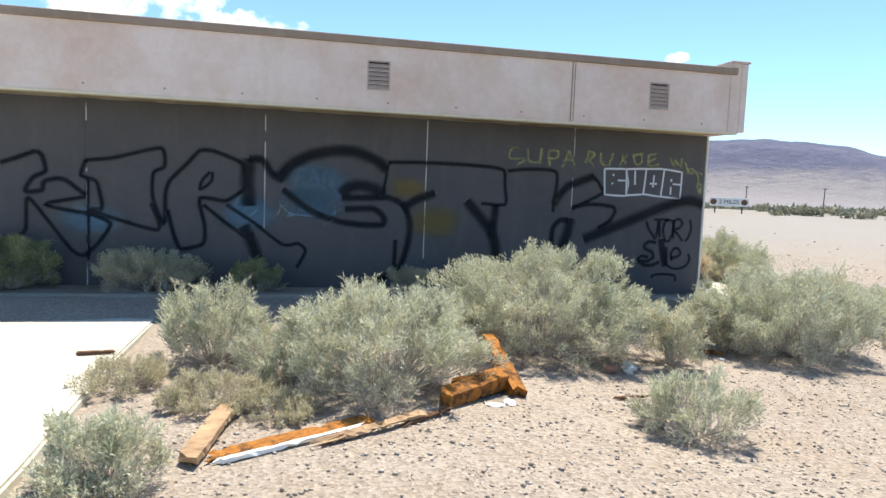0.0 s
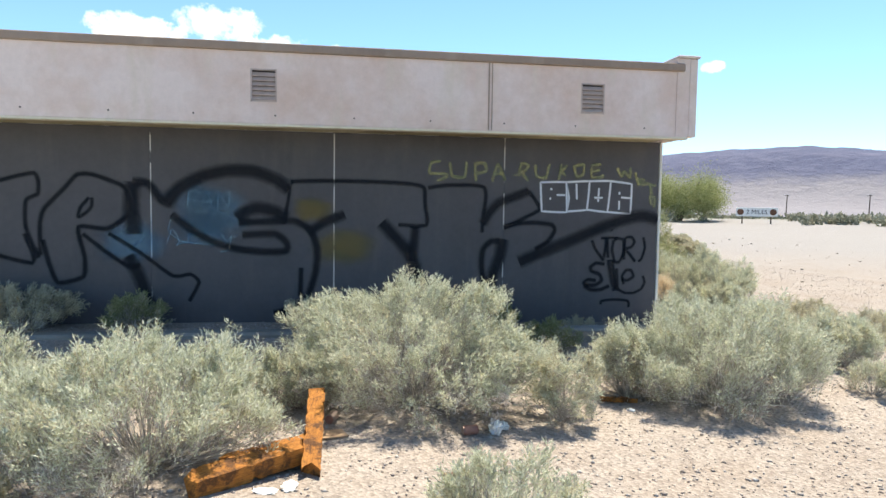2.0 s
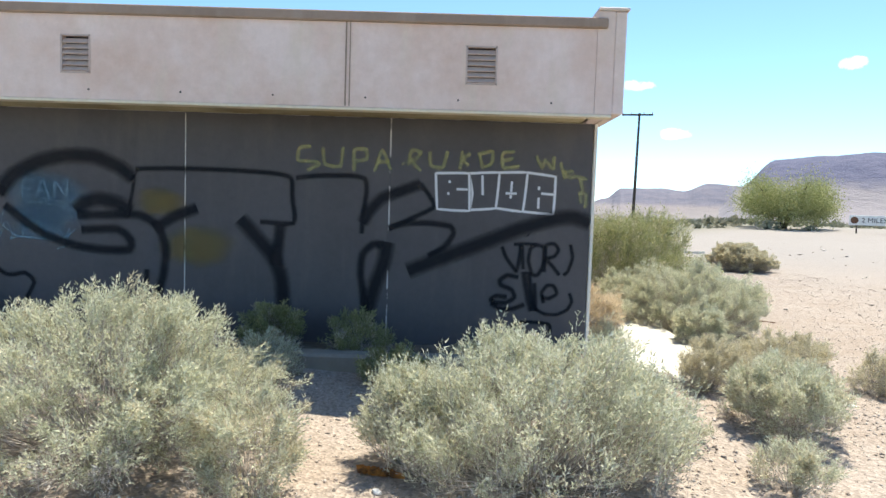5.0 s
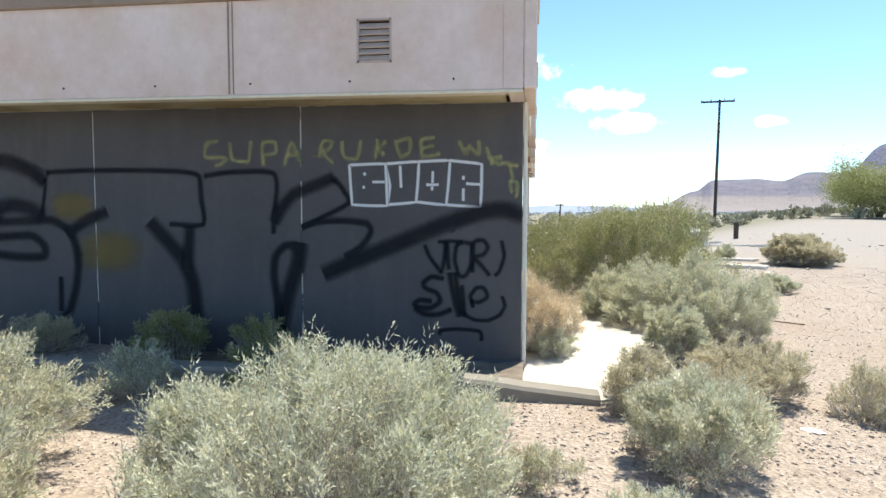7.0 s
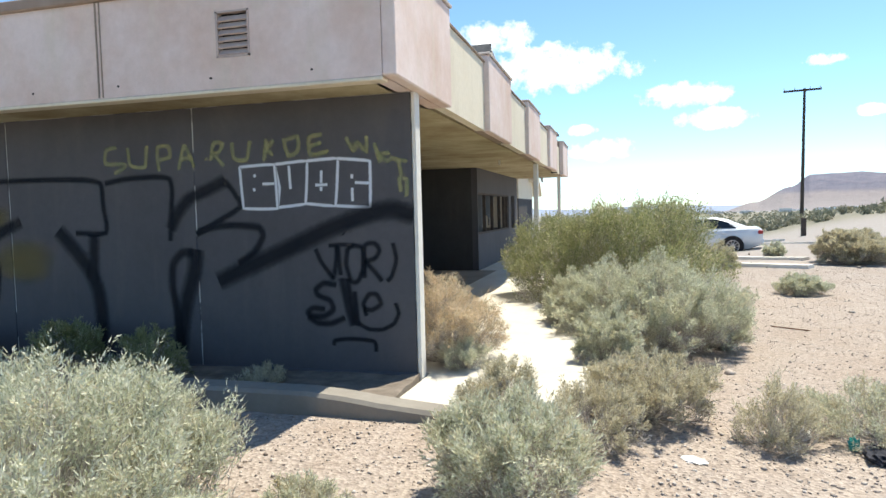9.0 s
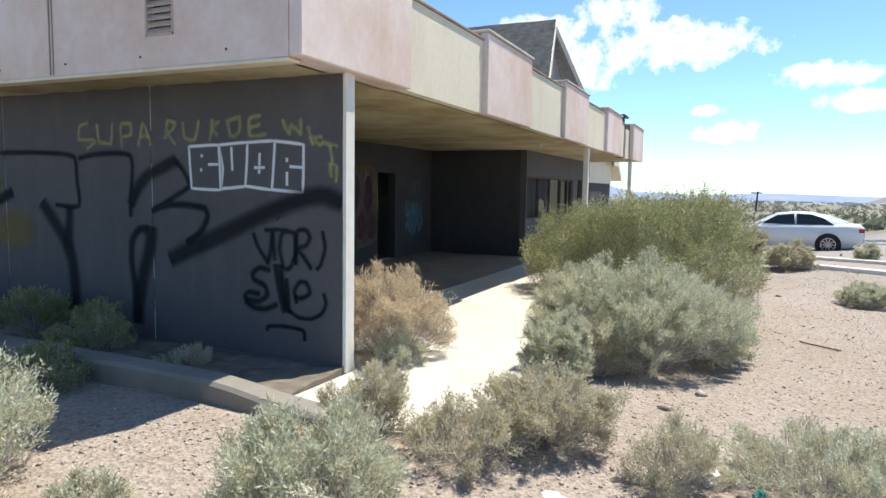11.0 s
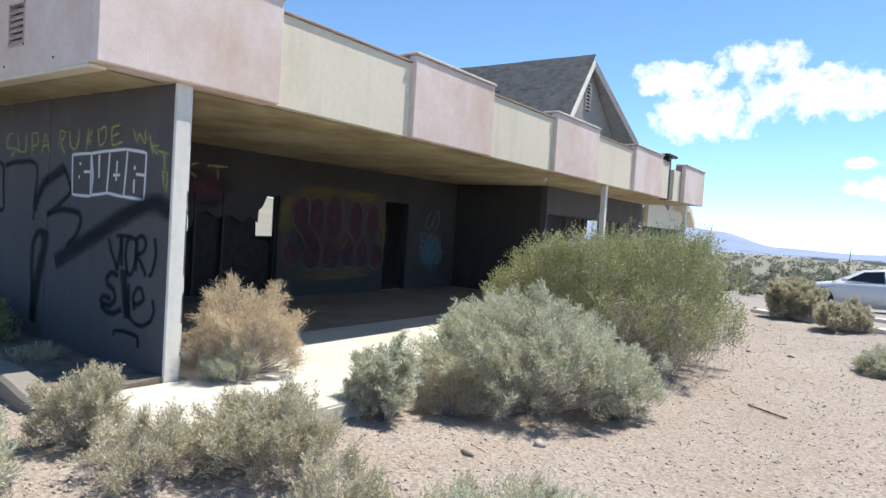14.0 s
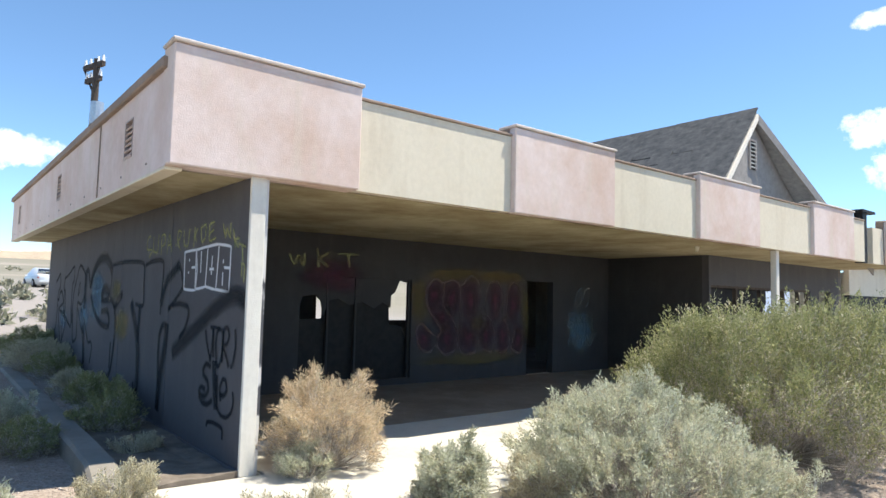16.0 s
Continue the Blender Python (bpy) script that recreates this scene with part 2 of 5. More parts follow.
def build_ground():
    """One sheet: rings that widen outwards from the building to the horizon."""
    bm = bmesh.new()
    steps = [0.0]
    r = 0.35
    while steps[-1] < 4600:
        steps.append(steps[-1] + r)
        r *= 1.0 if steps[-1] < 16 else 1.07
    seg = 200
    rows = []
    for i, d in enumerate(steps):
        ring = []
        for k in range(seg if i else 1):
            a = 2 * math.pi * k / seg
            x, y = 6.0 + d * math.sin(a), 7.0 + d * math.cos(a)
            ring.append(bm.verts.new((x, y, ground_z(x, y))))
        rows.append(ring)
    for i in range(1, len(rows)):
        for k in range(seg):
            a, b = rows[i][k], rows[i][(k + 1) % seg]
            if i == 1:
                bm.faces.new((rows[0][0], b, a))
            else:
                c, d2 = rows[i - 1][(k + 1) % seg], rows[i - 1][k]
                bm.faces.new((a, d2, c, b))
    bmesh.ops.recalc_face_normals(bm, faces=bm.faces)
    for f in bm.faces:
        f.smooth = True
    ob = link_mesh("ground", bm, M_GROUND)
    tagged(ob, "pale pinkish gravelly desert soil", "ground", kind="structure")


build_ground()

# ---- slab, kerb, pad ----
SOF, FX, FY, WY = 2.73, 6.135, 9.467, 10.24


def concrete_piece(name, label, outline, z0, z1, category="pavement"):
    bm = prism(bmesh.new(), outline, "z", z0, z1)
    bmesh.ops.bevel(bm, geom=[e for e in bm.edges if all(v.co.z > z1 - 1e-4 for v in e.verts)], offset=0.02, segments=2, affect="EDGES")
    ob = link_mesh(name, bm, M_SLAB)
    return tagged(ob, label, category, kind="structure")


concrete_piece("pavement", "pale sun-bleached concrete porch slab and walkway", [(1.4, 10.45), (6.05, 10.45), (6.0, 9.2), (6.7, 9.08), (7.35, 9.25), (7.6, 10.2), (7.62, 12.4), (7.0, 14.2), (6.4, 16.0), (6.4, 29.0), (1.4, 29.0)], -0.45, 0.0)
concrete_piece("pavement_pad", "bright bare concrete pad beside the wall", [(-12, -6), (-1.9, -6), (-2.1, 4.0), (-2.25, 6.4), (-2.3, 9.1), (-12, 9.1)], -0.4, 0.035)


def planter_kerb():
    bm = bmesh.new()
    prev = None
    pts = [(-5.9, 9.16), (-2.0, 9.16), (2.5, 9.14), (4.6, 9.12), (5.4, 9.1), (5.75, 9.06), (6.05, 9.03), (6.7, 9.02)]
    for i, (x, y) in enumerate(pts):
        top = 0.15 - 0.10 * smooth(5.4, 6.8, x)
        q = [bm.verts.new(c) for c in ((x, y - 0.02, -0.42), (x, y, top - 0.03), (x, y + 0.03, top), (x, y + 0.23, top), (x, y + 0.26, top - 0.03), (x, y + 0.26, -0.42))]
        if prev:
            for k in range(6):
                bm.faces.new((prev[k], prev[(k + 1) % 6], q[(k + 1) % 6], q[k]))
        else:
            bm.faces.new(q)
        prev = q
    bm.faces.new(prev[::-1])
    bmesh.ops.recalc_face_normals(bm, faces=bm.faces)
    tagged(link_mesh("kerb", bm, M_CONC), "low worn concrete planter kerb by the wall", "kerb", kind="structure")


planter_kerb()
M_SOIL = plain("dark_planter_soil", (0.12, 0.10, 0.08), (0.25, 0.21, 0.17), 0.95, 0.0, 5.0, 0.8)


def planter_soil():
    bm = bmesh.new()
    nx, ny = 90, 8
    rows = [[bm.verts.new((-5.85 + 11.88 * min(i, nx - 1) / (nx - 1), 9.32 + 0.91 * j / ny, (0.04 + 0.03 * noise.noise((i * 0.5, j * 0.6, 2.0))) if i < nx else -0.2)) for j in range(ny + 1)] for i in range(nx + 1)]
    for a, b in zip(rows, rows[1:]):
        for j in range(ny):
            bm.faces.new((a[j], b[j], b[j + 1], a[j + 1]))
    tagged(link_mesh("ground_planter", bm, M_SOIL), "dark littered soil in the planter strip", "soil", kind="structure")


planter_soil()

# ---- walls ----
def wall(name, label, pieces, mat):
    ob = link_mesh(name, boxes(*pieces), mat)
    return tagged(ob, label, "wall", kind="structure")


# front wall: a core with caulk showing between five wide panels
M_CAULK, cn, cl, cb = material("old_white_caulk", 0.9)
cv = coords(cn, cl, (1, 1, 0.9), "World")
cl.new(ramp(cn, cl, noise_tex(cn, cl, cv, 3.1, 3, 0.5), [(0.47, (0.10, 0.10, 0.11)), (0.52, (0.66, 0.64, 0.62))]), cb.inputs["Base Color"])
wall_front = wall("wall_front", "dark grey painted panel wall covered in graffiti", [(-5.83, WY + 0.008, -0.3, 6.0, WY + 0.18, SOF)], M_CAULK)
JOINTS = [-5.85, -3.64, -1.22, 1.20, 3.63, 6.01]
for a, b in zip(JOINTS, JOINTS[1:]):
    part("panel", boxes((a + 0.009, WY, 0.02, b - 0.009, WY + 0.0076, SOF - 0.005)), M_GREY, wall_front)
part("base_strip", boxes((-5.85, WY - 0.03, -0.3, 6.0, WY + 0.006, 0.055), bevel=0.008), M_GREY, wall_front)
corner = tagged(link_mesh("trim_post", boxes((6.012, WY - 0.012, -0.02, 6.05, WY + 0.135, SOF), bevel=0.006), M_TRIM), "white painted corner board at the wall end", "trim", kind="structure")

# porch: back wall with a broken shop window and a doorway, return wall, wing wall with a strip window
BX, RY, GX = 1.6, 21.35, 4.28
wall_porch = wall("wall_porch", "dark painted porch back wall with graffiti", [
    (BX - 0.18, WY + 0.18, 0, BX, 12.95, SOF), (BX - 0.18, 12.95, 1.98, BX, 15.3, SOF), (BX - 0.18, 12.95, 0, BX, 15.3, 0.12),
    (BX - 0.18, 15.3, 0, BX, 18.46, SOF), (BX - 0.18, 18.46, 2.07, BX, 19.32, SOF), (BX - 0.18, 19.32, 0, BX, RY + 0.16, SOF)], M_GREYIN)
wall_return = wall("wall_return", "dark grey painted return wall of the porch", [(BX, RY, 0, GX - 0.16, RY + 0.16, SOF)], M_GREYIN)
wall_wing = wall("wall_wing", "grey painted wing wall with a broken strip window", [
    (GX - 0.16, RY, 0, GX, 28.3, 0.95), (GX - 0.16, RY, 2.08, GX, 28.3, SOF), (GX - 0.16, RY, 0.95, GX, RY + 0.08, 2.08), (GX - 0.16, 26.45, 0.95, GX, 27.0, 2.08), (GX - 0.16, 27.75, 0.95, GX, 28.3, 2.08)], M_GREY)
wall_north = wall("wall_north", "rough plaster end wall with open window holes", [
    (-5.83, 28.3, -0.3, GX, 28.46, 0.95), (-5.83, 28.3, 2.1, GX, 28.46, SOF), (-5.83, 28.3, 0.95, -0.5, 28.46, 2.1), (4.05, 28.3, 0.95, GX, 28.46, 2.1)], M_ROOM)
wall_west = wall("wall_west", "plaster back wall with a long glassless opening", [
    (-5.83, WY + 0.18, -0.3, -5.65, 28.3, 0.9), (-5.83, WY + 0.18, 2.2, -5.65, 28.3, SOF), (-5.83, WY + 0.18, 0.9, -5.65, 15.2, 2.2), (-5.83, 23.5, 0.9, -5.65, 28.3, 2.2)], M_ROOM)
tagged(link_mesh("floor", boxes((-5.65, WY + 0.18, -0.3, 1.4, 28.3, 0.0)), M_ROOM), "dark bare floor inside", "floor", kind="structure")

# thin sheet over the slab: porch shade and dust both put into its colour
M_SHADE_DUST = plaster("shade_and_dust_floor", (0.30, 0.26, 0.21), (0.20, 0.165, 0.13), (0.36, 0.32, 0.27), 0.8, 30.0, 0.5)
tagged(link_mesh("floor_porch", boxes((BX + 0.003, WY + 0.22, -0.02, 4.75, RY - 0.003, 0.006), bevel=0.004), M_SHADE_DUST), "dusty brown worn porch floor, darkened for shade", "floor", kind="structure")

# ---- roof and fascia ----
tagged(link_mesh("ceiling", boxes((-6.0, FY + 0.12, SOF, FX - 0.26, 28.5, SOF + 0.16)), M_SOFFIT), "stained cream soffit and ceiling boards", "ceiling", kind="structure")
fascia = thing("fascia", "deep stucco parapet fascia in faded pink and cream panels", "fascia", kind="structure")
# front side, with louvre openings
VENTS = [(-4.9, 3.0, -4.57, 3.4), (0.18, 3.0, 0.5, 3.4), (4.47, 3.0, 4.8, 3.4)]
seg, x = [], -6.1
for vx0, vz0, vx1, vz1 in VENTS:
    seg += [(x, FY, SOF, vx0, FY + 0.12, 3.66), (vx0, FY, SOF, vx1, FY + 0.12, vz0), (vx0, FY, vz1, vx1, FY + 0.12, 3.66)]
    x = vx1
seg.append((x, FY, SOF, FX - 0.302, FY + 0.12, 3.66))
for piece in seg:
    part("front_panel", boxes(piece), M_PINK, fascia, "faded pink stucco, stained")
for i in range(12):
    part("bolt", rod(bmesh.new(), (-5.4 + i * 0.98, FY - 0.006, 2.83), (-5.4 + i * 0.98, FY + 0.01, 2.83), 0.011, None, 8), M_DARK, fascia)
part("drip_edge", boxes((-6.1, FY - 0.012, SOF - 0.035, FX - 0.12, FY + 0.14, SOF - 0.003), bevel=0.006), M_CREAM, fascia, "peeling cream drip edge")
part("cap", boxes((-6.14, FY - 0.05, 3.61, FX - 0.2, FY + 0.2, 3.715), bevel=0.012), M_BROWN, fascia, "brown flashing cap")
part("seam", boxes((3.20, FY - 0.008, SOF + 0.01, 3.215, FY - 0.001, 3.66)), M_BROWN, fascia, "dark control joint")
part("seam", boxes((3.245, FY - 0.008, SOF + 0.01, 3.255, FY - 0.001, 3.66)), M_BROWN, fascia, "dark control joint")
for vx0, vz0, vx1, vz1 in VENTS:
    vent = thing("louvre_vent", "small painted louvre vent set in the fascia", "vent", ((vx0 + vx1) / 2, FY, vz0), group="fascia vents")
    w, h = (vx1 - vx0) / 2, vz1 - vz0
    part("frame", boxes((-w, -0.006, 0, -w + 0.02, 0.05, h), (w - 0.02, -0.006, 0, w, 0.05, h), (-w, -0.006, -0.004, w, 0.05, 0.016), (-w, -0.006, h - 0.016, w, 0.05, h)), M_SLAT, vent)
    for i in range(6):
        bm = bmesh.new()
        box(bm, -w + 0.02, -0.03, -0.008, w - 0.02, 0.03, 0.008, m=pose(0, 0.02, 0.04 + i * (h - 0.05) / 6 + 0.005, 52))
        part("slat", bm, M_SLAT, vent)
    part("backing", boxes((-w, 0.10, 0, w, 0.115, h)), M_DARK, vent)
# east side: proud pink bays with cream panels set back between them
BAYS = [(9.455, 11.33), (13.55, 15.55), (17.8, 19.85), (22.15, 24.25), (26.45, 28.65)]
for i, (a, b) in enumerate(BAYS):
    part("bay", boxes((FX - 0.12, a, SOF - 0.01 * (i > 0), FX, b, 3.79), bevel=0.012), M_PINK, fascia, "faded pink stucco bay")
    part("bay_cap", boxes((FX - 0.3, a - 0.02, 3.793, FX + 0.025, b + 0.02, 3.83), bevel=0.01), M_VENT, fascia, "pale flashing cap")
    # brown on the later bays puts the shade of their return sides into colour
    part("bay_back", boxes((FX - 0.3, a + 0.004, SOF + 0.01 * (i > 0), FX - 0.122, b - 0.004, 3.79)), M_BROWN if i else M_PINK, fascia)
for i in range(4):
    a, b = BAYS[i][1] + 0.002, BAYS[i + 1][0] - 0.002
    if i == 3:
        b = a + 0.8
    part("infill", boxes((FX - 0.2, a, SOF, FX - 0.075, b, 3.68)), M_CREAM, fascia, "cream stucco set back between bays")
    part("infill_cap", boxes((FX - 0.3, a, 3.683, FX - 0.05, b, 3.715), bevel=0.008), M_BROWN, fascia)
part("exposed_post", boxes((FX - 0.28, 25.05, SOF - 0.02, FX - 0.1, 25.3, 3.95), (FX - 0.34, 24.95, 3.9, FX - 0.06, 25.75, 3.96)), M_DARK, fascia, "dark bare framing post")
part("exposed_stud", boxes((FX - 0.25, 25.75, SOF, FX - 0.13, 26.44, 3.6)), M_CREAM, fascia)
part("side_panel", boxes((-6.1, FY + 0.12, SOF, -5.98, 28.65, 3.66)), M_PINK, fascia)
part("side_panel", boxes((-5.98, 28.53, SOF, FX - 0.122, 28.65, 3.66)), M_PINK, fascia)
part("roof_deck", boxes((-5.98, FY + 0.125, 3.0, FX - 0.31, 28.52, 3.08)), M_FELT, fascia)
for y0 in (20.95, 27.6):
    p = thing("porch_post", "slim pale painted porch post under the eaves", "post", (5.88, y0, 0), group="porch posts")
    part("shaft", boxes((-0.06, -0.06, 0, 0.06, 0.06, SOF), bevel=0.01), M_TRIM, p)
    part("foot", boxes((-0.08, -0.08, 0, 0.08, 0.08, 0.05), bevel=0.01), M_CONC, p)

# ---- window filling, mullions, porch details ----
broken_window = thing("window_1", "boarded shop window with jagged holes", "window", (BX - 0.09, 12.95, 0.12), kind="structure")
bm = prism(bmesh.new(), [(0.0, 1.86), (2.35, 1.86), (2.34, 1.80), (2.12, 1.84), (2.02, 1.62), (1.93, 1.55), (1.92, 1.32), (1.74, 1.42), (1.55, 1.30), (1.30, 1.42), (1.02, 1.36), (0.80, 1.48), (0.62, 1.44), (0.50, 1.16), (0.45, 1.42), (0.34, 1.54), (0.10, 1.50), (0.05, 1.36), (0.0, 1.36)], "x", -0.012, 0.012)
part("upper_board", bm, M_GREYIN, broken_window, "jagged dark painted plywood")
# black sheet added to block the bright opening behind and keep the inside dark
bm = prism(bmesh.new(), [(0.0, 0.0), (2.35, 0.0), (2.35, 0.62), (2.26, 0.86), (2.18, 0.98), (1.93, 1.0), (1.9, 1.6), (0.52, 1.6), (0.5, 1.12), (0.02, 1.1), (0.0, 0.9)], "x", -0.06, -0.04)
part("black_pane", bm, M_DARK, broken_window, "black board blocking the view inside")
for u in (0.02, 0.58, 1.15, 2.33):
    part("mullion", boxes((-0.02, u - 0.02, 0.0, 0.03, u + 0.02, 1.86)), M_GREYIN, broken_window)
strip = thing("window_2", "glassless strip window with dark wooden mullions", "window", (GX - 0.08, RY + 0.08, 0.95), kind="structure")
for u in (0.03, 1.18, 2.35, 3.55, 4.4, 4.96):
    part("mullion", boxes((-0.04, u - 0.035, 0, 0.05, u + 0.035, 1.13)), M_POLE, strip)
part("window_frame", boxes((-0.05, 0.0, 1.08, 0.06, 5.0, 1.13), (-0.05, 0, 0, 0.06, 5.0, 0.05)), M_POLE, strip)
part("hanging_board", prism(bmesh.new(), [(0.04, 0.3), (0.04, 1.08), (2.9, 1.08), (2.9, 0.75), (2.4, 0.2), (2.3, 0.45), (1.9, 0.55), (1.6, 0.4), (1.2, 0.05), (0.3, 0.05)], "x", -0.12, -0.1), M_DARK, strip, "torn dark board")
# inner walls added only to keep the rooms behind the openings dark
partition = tagged(link_mesh("wall_blocker", boxes((-1.0, RY + 0.16, 0, 1.42, RY + 0.28, SOF), (-5.65, 15.9, 0, -3.6, 16.0, SOF)), M_ROOM), "added partition that keeps the interior dark", "wall", kind="structure")
annex = thing("annex_wall", "low cream and dark end wall under a sloping eave", "wall", (4.2, 29.3, 0), kind="structure")
part("lower_wall", boxes((-0.15, 0, -0.4, 0, 4.0, 2.02)), M_GREYIN, annex)
part("upper_wall", boxes((-0.15, 0, 2.023, 0.004, 4.0, 2.9)), M_CREAM, annex)
part("end_post", boxes((-0.1, 4.003, -0.4, 0.02, 4.12, 2.6)), M_TRIM, annex)
part("eave", prism(bmesh.new(), [(3.0, 2.93), (4.1, 2.93), (4.9, 2.35), (4.85, 2.15), (4.0, 2.75), (3.0, 2.75)], "x", -0.3, 0.35), M_CREAM, annex)
part("roof", boxes((-3.5, -0.7, 2.95, 0.3, 4.0, 3.05)), M_FELT, annex)
part("return_wall", boxes((-3.5, 4.125, -0.4, 0.0, 4.25, 2.9)), M_CREAM, annex)

# ---- gable roof ----
gable = thing("gable_roof", "grey shingled gable roof with a louvred gable end", "roof", (0, 0, 0), kind="structure")
AY, AZ, SLOPE, RUN = 23.55, 6.40, 0.80, 4.4


def gable_x(drop):
    return 4.28 + 0.27 * drop


for side in (-1, 1):
    bm = bmesh.new()
    a = [(-1.8, AY, AZ - 0.03), (gable_x(0), AY, AZ - 0.03), (gable_x(RUN * SLOPE), AY + side * RUN, AZ - RUN * SLOPE - 0.03), (-1.8, AY + side * RUN, AZ - RUN * SLOPE - 0.03)]
    lo = [bm.verts.new((p[0], p[1], p[2] - 0.1)) for p in a]
    hi = [bm.verts.new(p) for p in a]
    bm.faces.new(lo), bm.faces.new(hi)
    for i in range(4):
        bm.faces.new((lo[i], lo[(i + 1) % 4], hi[(i + 1) % 4], hi[i]))
    bmesh.ops.recalc_face_normals(bm, faces=bm.faces)
    part("roof_deck", bm, M_FELT, gable, "pale bare roof felt")
    bm = bmesh.new()
    p0 = Vector((gable_x(0) + 0.02, AY, AZ - 0.1))
    p1 = Vector((gable_x(RUN * SLOPE) + 0.02, AY + side * RUN, AZ - RUN * SLOPE - 0.1))
    w = Vector((0, 0, -0.24 if side > 0 else -0.16))
    q = [p0, p1, p1 + w, p0 + w]
    f = [bm.verts.new(v) for v in q] + [bm.verts.new(v + Vector((0.05, 0, 0))) for v in q]
    for idx in ((0, 1, 2, 3), (7, 6, 5, 4), (0, 4, 5, 1), (1, 5, 6, 2), (2, 6, 7, 3), (3, 7, 4, 0)):
        bm.faces.new([f[i] for i in idx])
    bmesh.ops.recalc_face_normals(bm, faces=bm.faces)
    # right board is grey in place of the shaded overhang underside
    part("bargeboard", bm, M_TRIM if side < 0 else M_GABLE, gable, "weathered pale bargeboard")
part("gable_end", prism(bmesh.new(), [(AY, AZ - 0.25), (AY + 3.6, AZ - 0.2 - 3.6 * SLOPE), (AY - 3.6, AZ - 0.2 - 3.6 * SLOPE)], "x", 4.08, 4.18), M_GABLE, gable, "grey boarded gable end")
gvent = part("gable_vent", boxes((4.17, AY - 0.17, 4.95, 4.22, AY - 0.13, 5.65), (4.17, AY + 0.13, 4.95, 4.22, AY + 0.17, 5.65), (4.17, AY - 0.17, 5.65, 4.22, AY + 0.17, 5.69)), M_VENT, gable, "small white louvre")
part("backing", boxes((4.165, AY - 0.13, 4.95, 4.185, AY + 0.13, 5.65)), M_DARK, gvent)
for i in range(7):
    bm = bmesh.new()
    box(bm, -0.03, -0.13, -0.008, 0.03, 0.13, 0.008, m=pose(4.215, AY, 5.0 + i * 0.098, 0, 40, 0))
    part("slat", bm, M_TRIM, gvent)
# courses of shingles on the slope that faces the walk
rnd = random.Random(4)
tilt = math.degrees(math.atan(SLOPE))
cell = bmesh.new()
box(cell, -0.29, -0.16, -0.02, 0.29, 0.16, 0.02)
first = None
for c in range(14):
    down = 0.12 + c * 0.235
    x = -1.75 + rnd.random() * 0.3
    lim = gable_x(down * 0.62) + 0.03
    while x - 0.29 < lim - 0.1:
        wide = min(0.58, lim - (x - 0.29))
        gone = 1.5 < x < 3.3 and 6 <= c <= 9 and rnd.random() < 0.5
        if not gone:
            m = pose(x - 0.29 + wide / 2, AY - down * math.cos(radians(tilt)), AZ + 0.004 - down * math.sin(radians(tilt)) + rnd.uniform(0, 0.012), tilt + 9, 0, 0)
            if first is None:
                first = part("shingle", cell, M_SHINGLE, gable)
                ob = first
            else:
                ob = bpy.data.objects.new("shingle", first.data)
                scene.collection.objects.link(ob)
                ob.parent = gable
            ob.matrix_local = m @ Matrix.Scale(rnd.uniform(0.99, 1.005) * wide / 0.58, 4, (1, 0, 0))
        x += 0.585

# ---- graffiti ----
def spray(name, colour, strength=0.95):
    m, n, l, b = material(name, 0.8)
    b.inputs["Base Color"].default_value = (*colour, 1)
    uv = n.new("ShaderNodeTexCoord")
    sep = n.new("ShaderNodeSeparateXYZ")
    l.new(uv.outputs["UV"], sep.inputs[0])
    nz = noise_tex(n, l, coords(n, l, space="World"), 26.0, 4, 0.7)
    add = n.new("ShaderNodeMath")
    add.operation = "MULTIPLY_ADD"
    l.new(nz, add.inputs[0])
    add.inputs[1].default_value = 0.5
    l.new(sep.outputs[0], add.inputs[2])
    r = ramp(n, l, add.outputs[0], [(0.3, (0, 0, 0)), (0.95, (strength,) * 3)])
    mx, tr = n.new("ShaderNodeMixShader"), n.new("ShaderNodeBsdfTransparent")
    l.new(r, mx.inputs[0]), l.new(tr.outputs[0], mx.inputs[1]), l.new(b.outputs[0], mx.inputs[2])
    l.new(mx.outputs[0], n["Material Output"].inputs[0])
    return m


BLACK, WHITE, YELLOW = spray("black_spray", (0.014, 0.014, 0.018), 0.8), spray("white_spray", (0.62, 0.63, 0.66), 1.0), spray("yellow_spray", (0.40, 0.39, 0.17), 0.5)
LILAC, OCHRE, CHALK = spray("lilac_spray", (0.25, 0.17, 0.16), 0.55), spray("ochre_spray", (0.24, 0.17, 0.06), 0.6), spray("chalk_spray", (0.24, 0.29, 0.31), 0.5)
SKY = spray("pale_blue_spray", (0.20, 0.40, 0.52), 0.38)
BLUE, MUSTARD, PLUM = spray("blue_spray", (0.12, 0.25, 0.36), 0.55), spray("mustard_spray", (0.25, 0.18, 0.04), 0.5), spray("plum_spray", (0.09, 0.035, 0.05), 0.9)
SURFACE = {"on": wall_front, "put": lambda u, v, d: (u, WY - 0.004 - d, v), "depth": 0.0, "names": {}}


def smooth_line(pts, n=7, flow=0.6):
    """A flowing line through the given points."""
    p = [Vector(a) for a in pts]
    if len(p) < 3:
        return [p[0].lerp(p[-1], i / n) for i in range(n + 1)]
    p = [p[0] * 2 - p[1]] + p + [p[-1] * 2 - p[-2]]
    res = []
    for i in range(1, len(p) - 2):
        a, b, c, d = p[i - 1], p[i], p[i + 1], p[i + 2]
        for k in range(n):
            t = k / n
            s = 0.5 * (2 * b + (c - a) * t + (2 * a - 5 * b + 4 * c - d) * t * t + (3 * b - a - 3 * c + d) * t ** 3)
            res.append(b.lerp(c, t).lerp(s, flow))
    return res + [p[-2]]


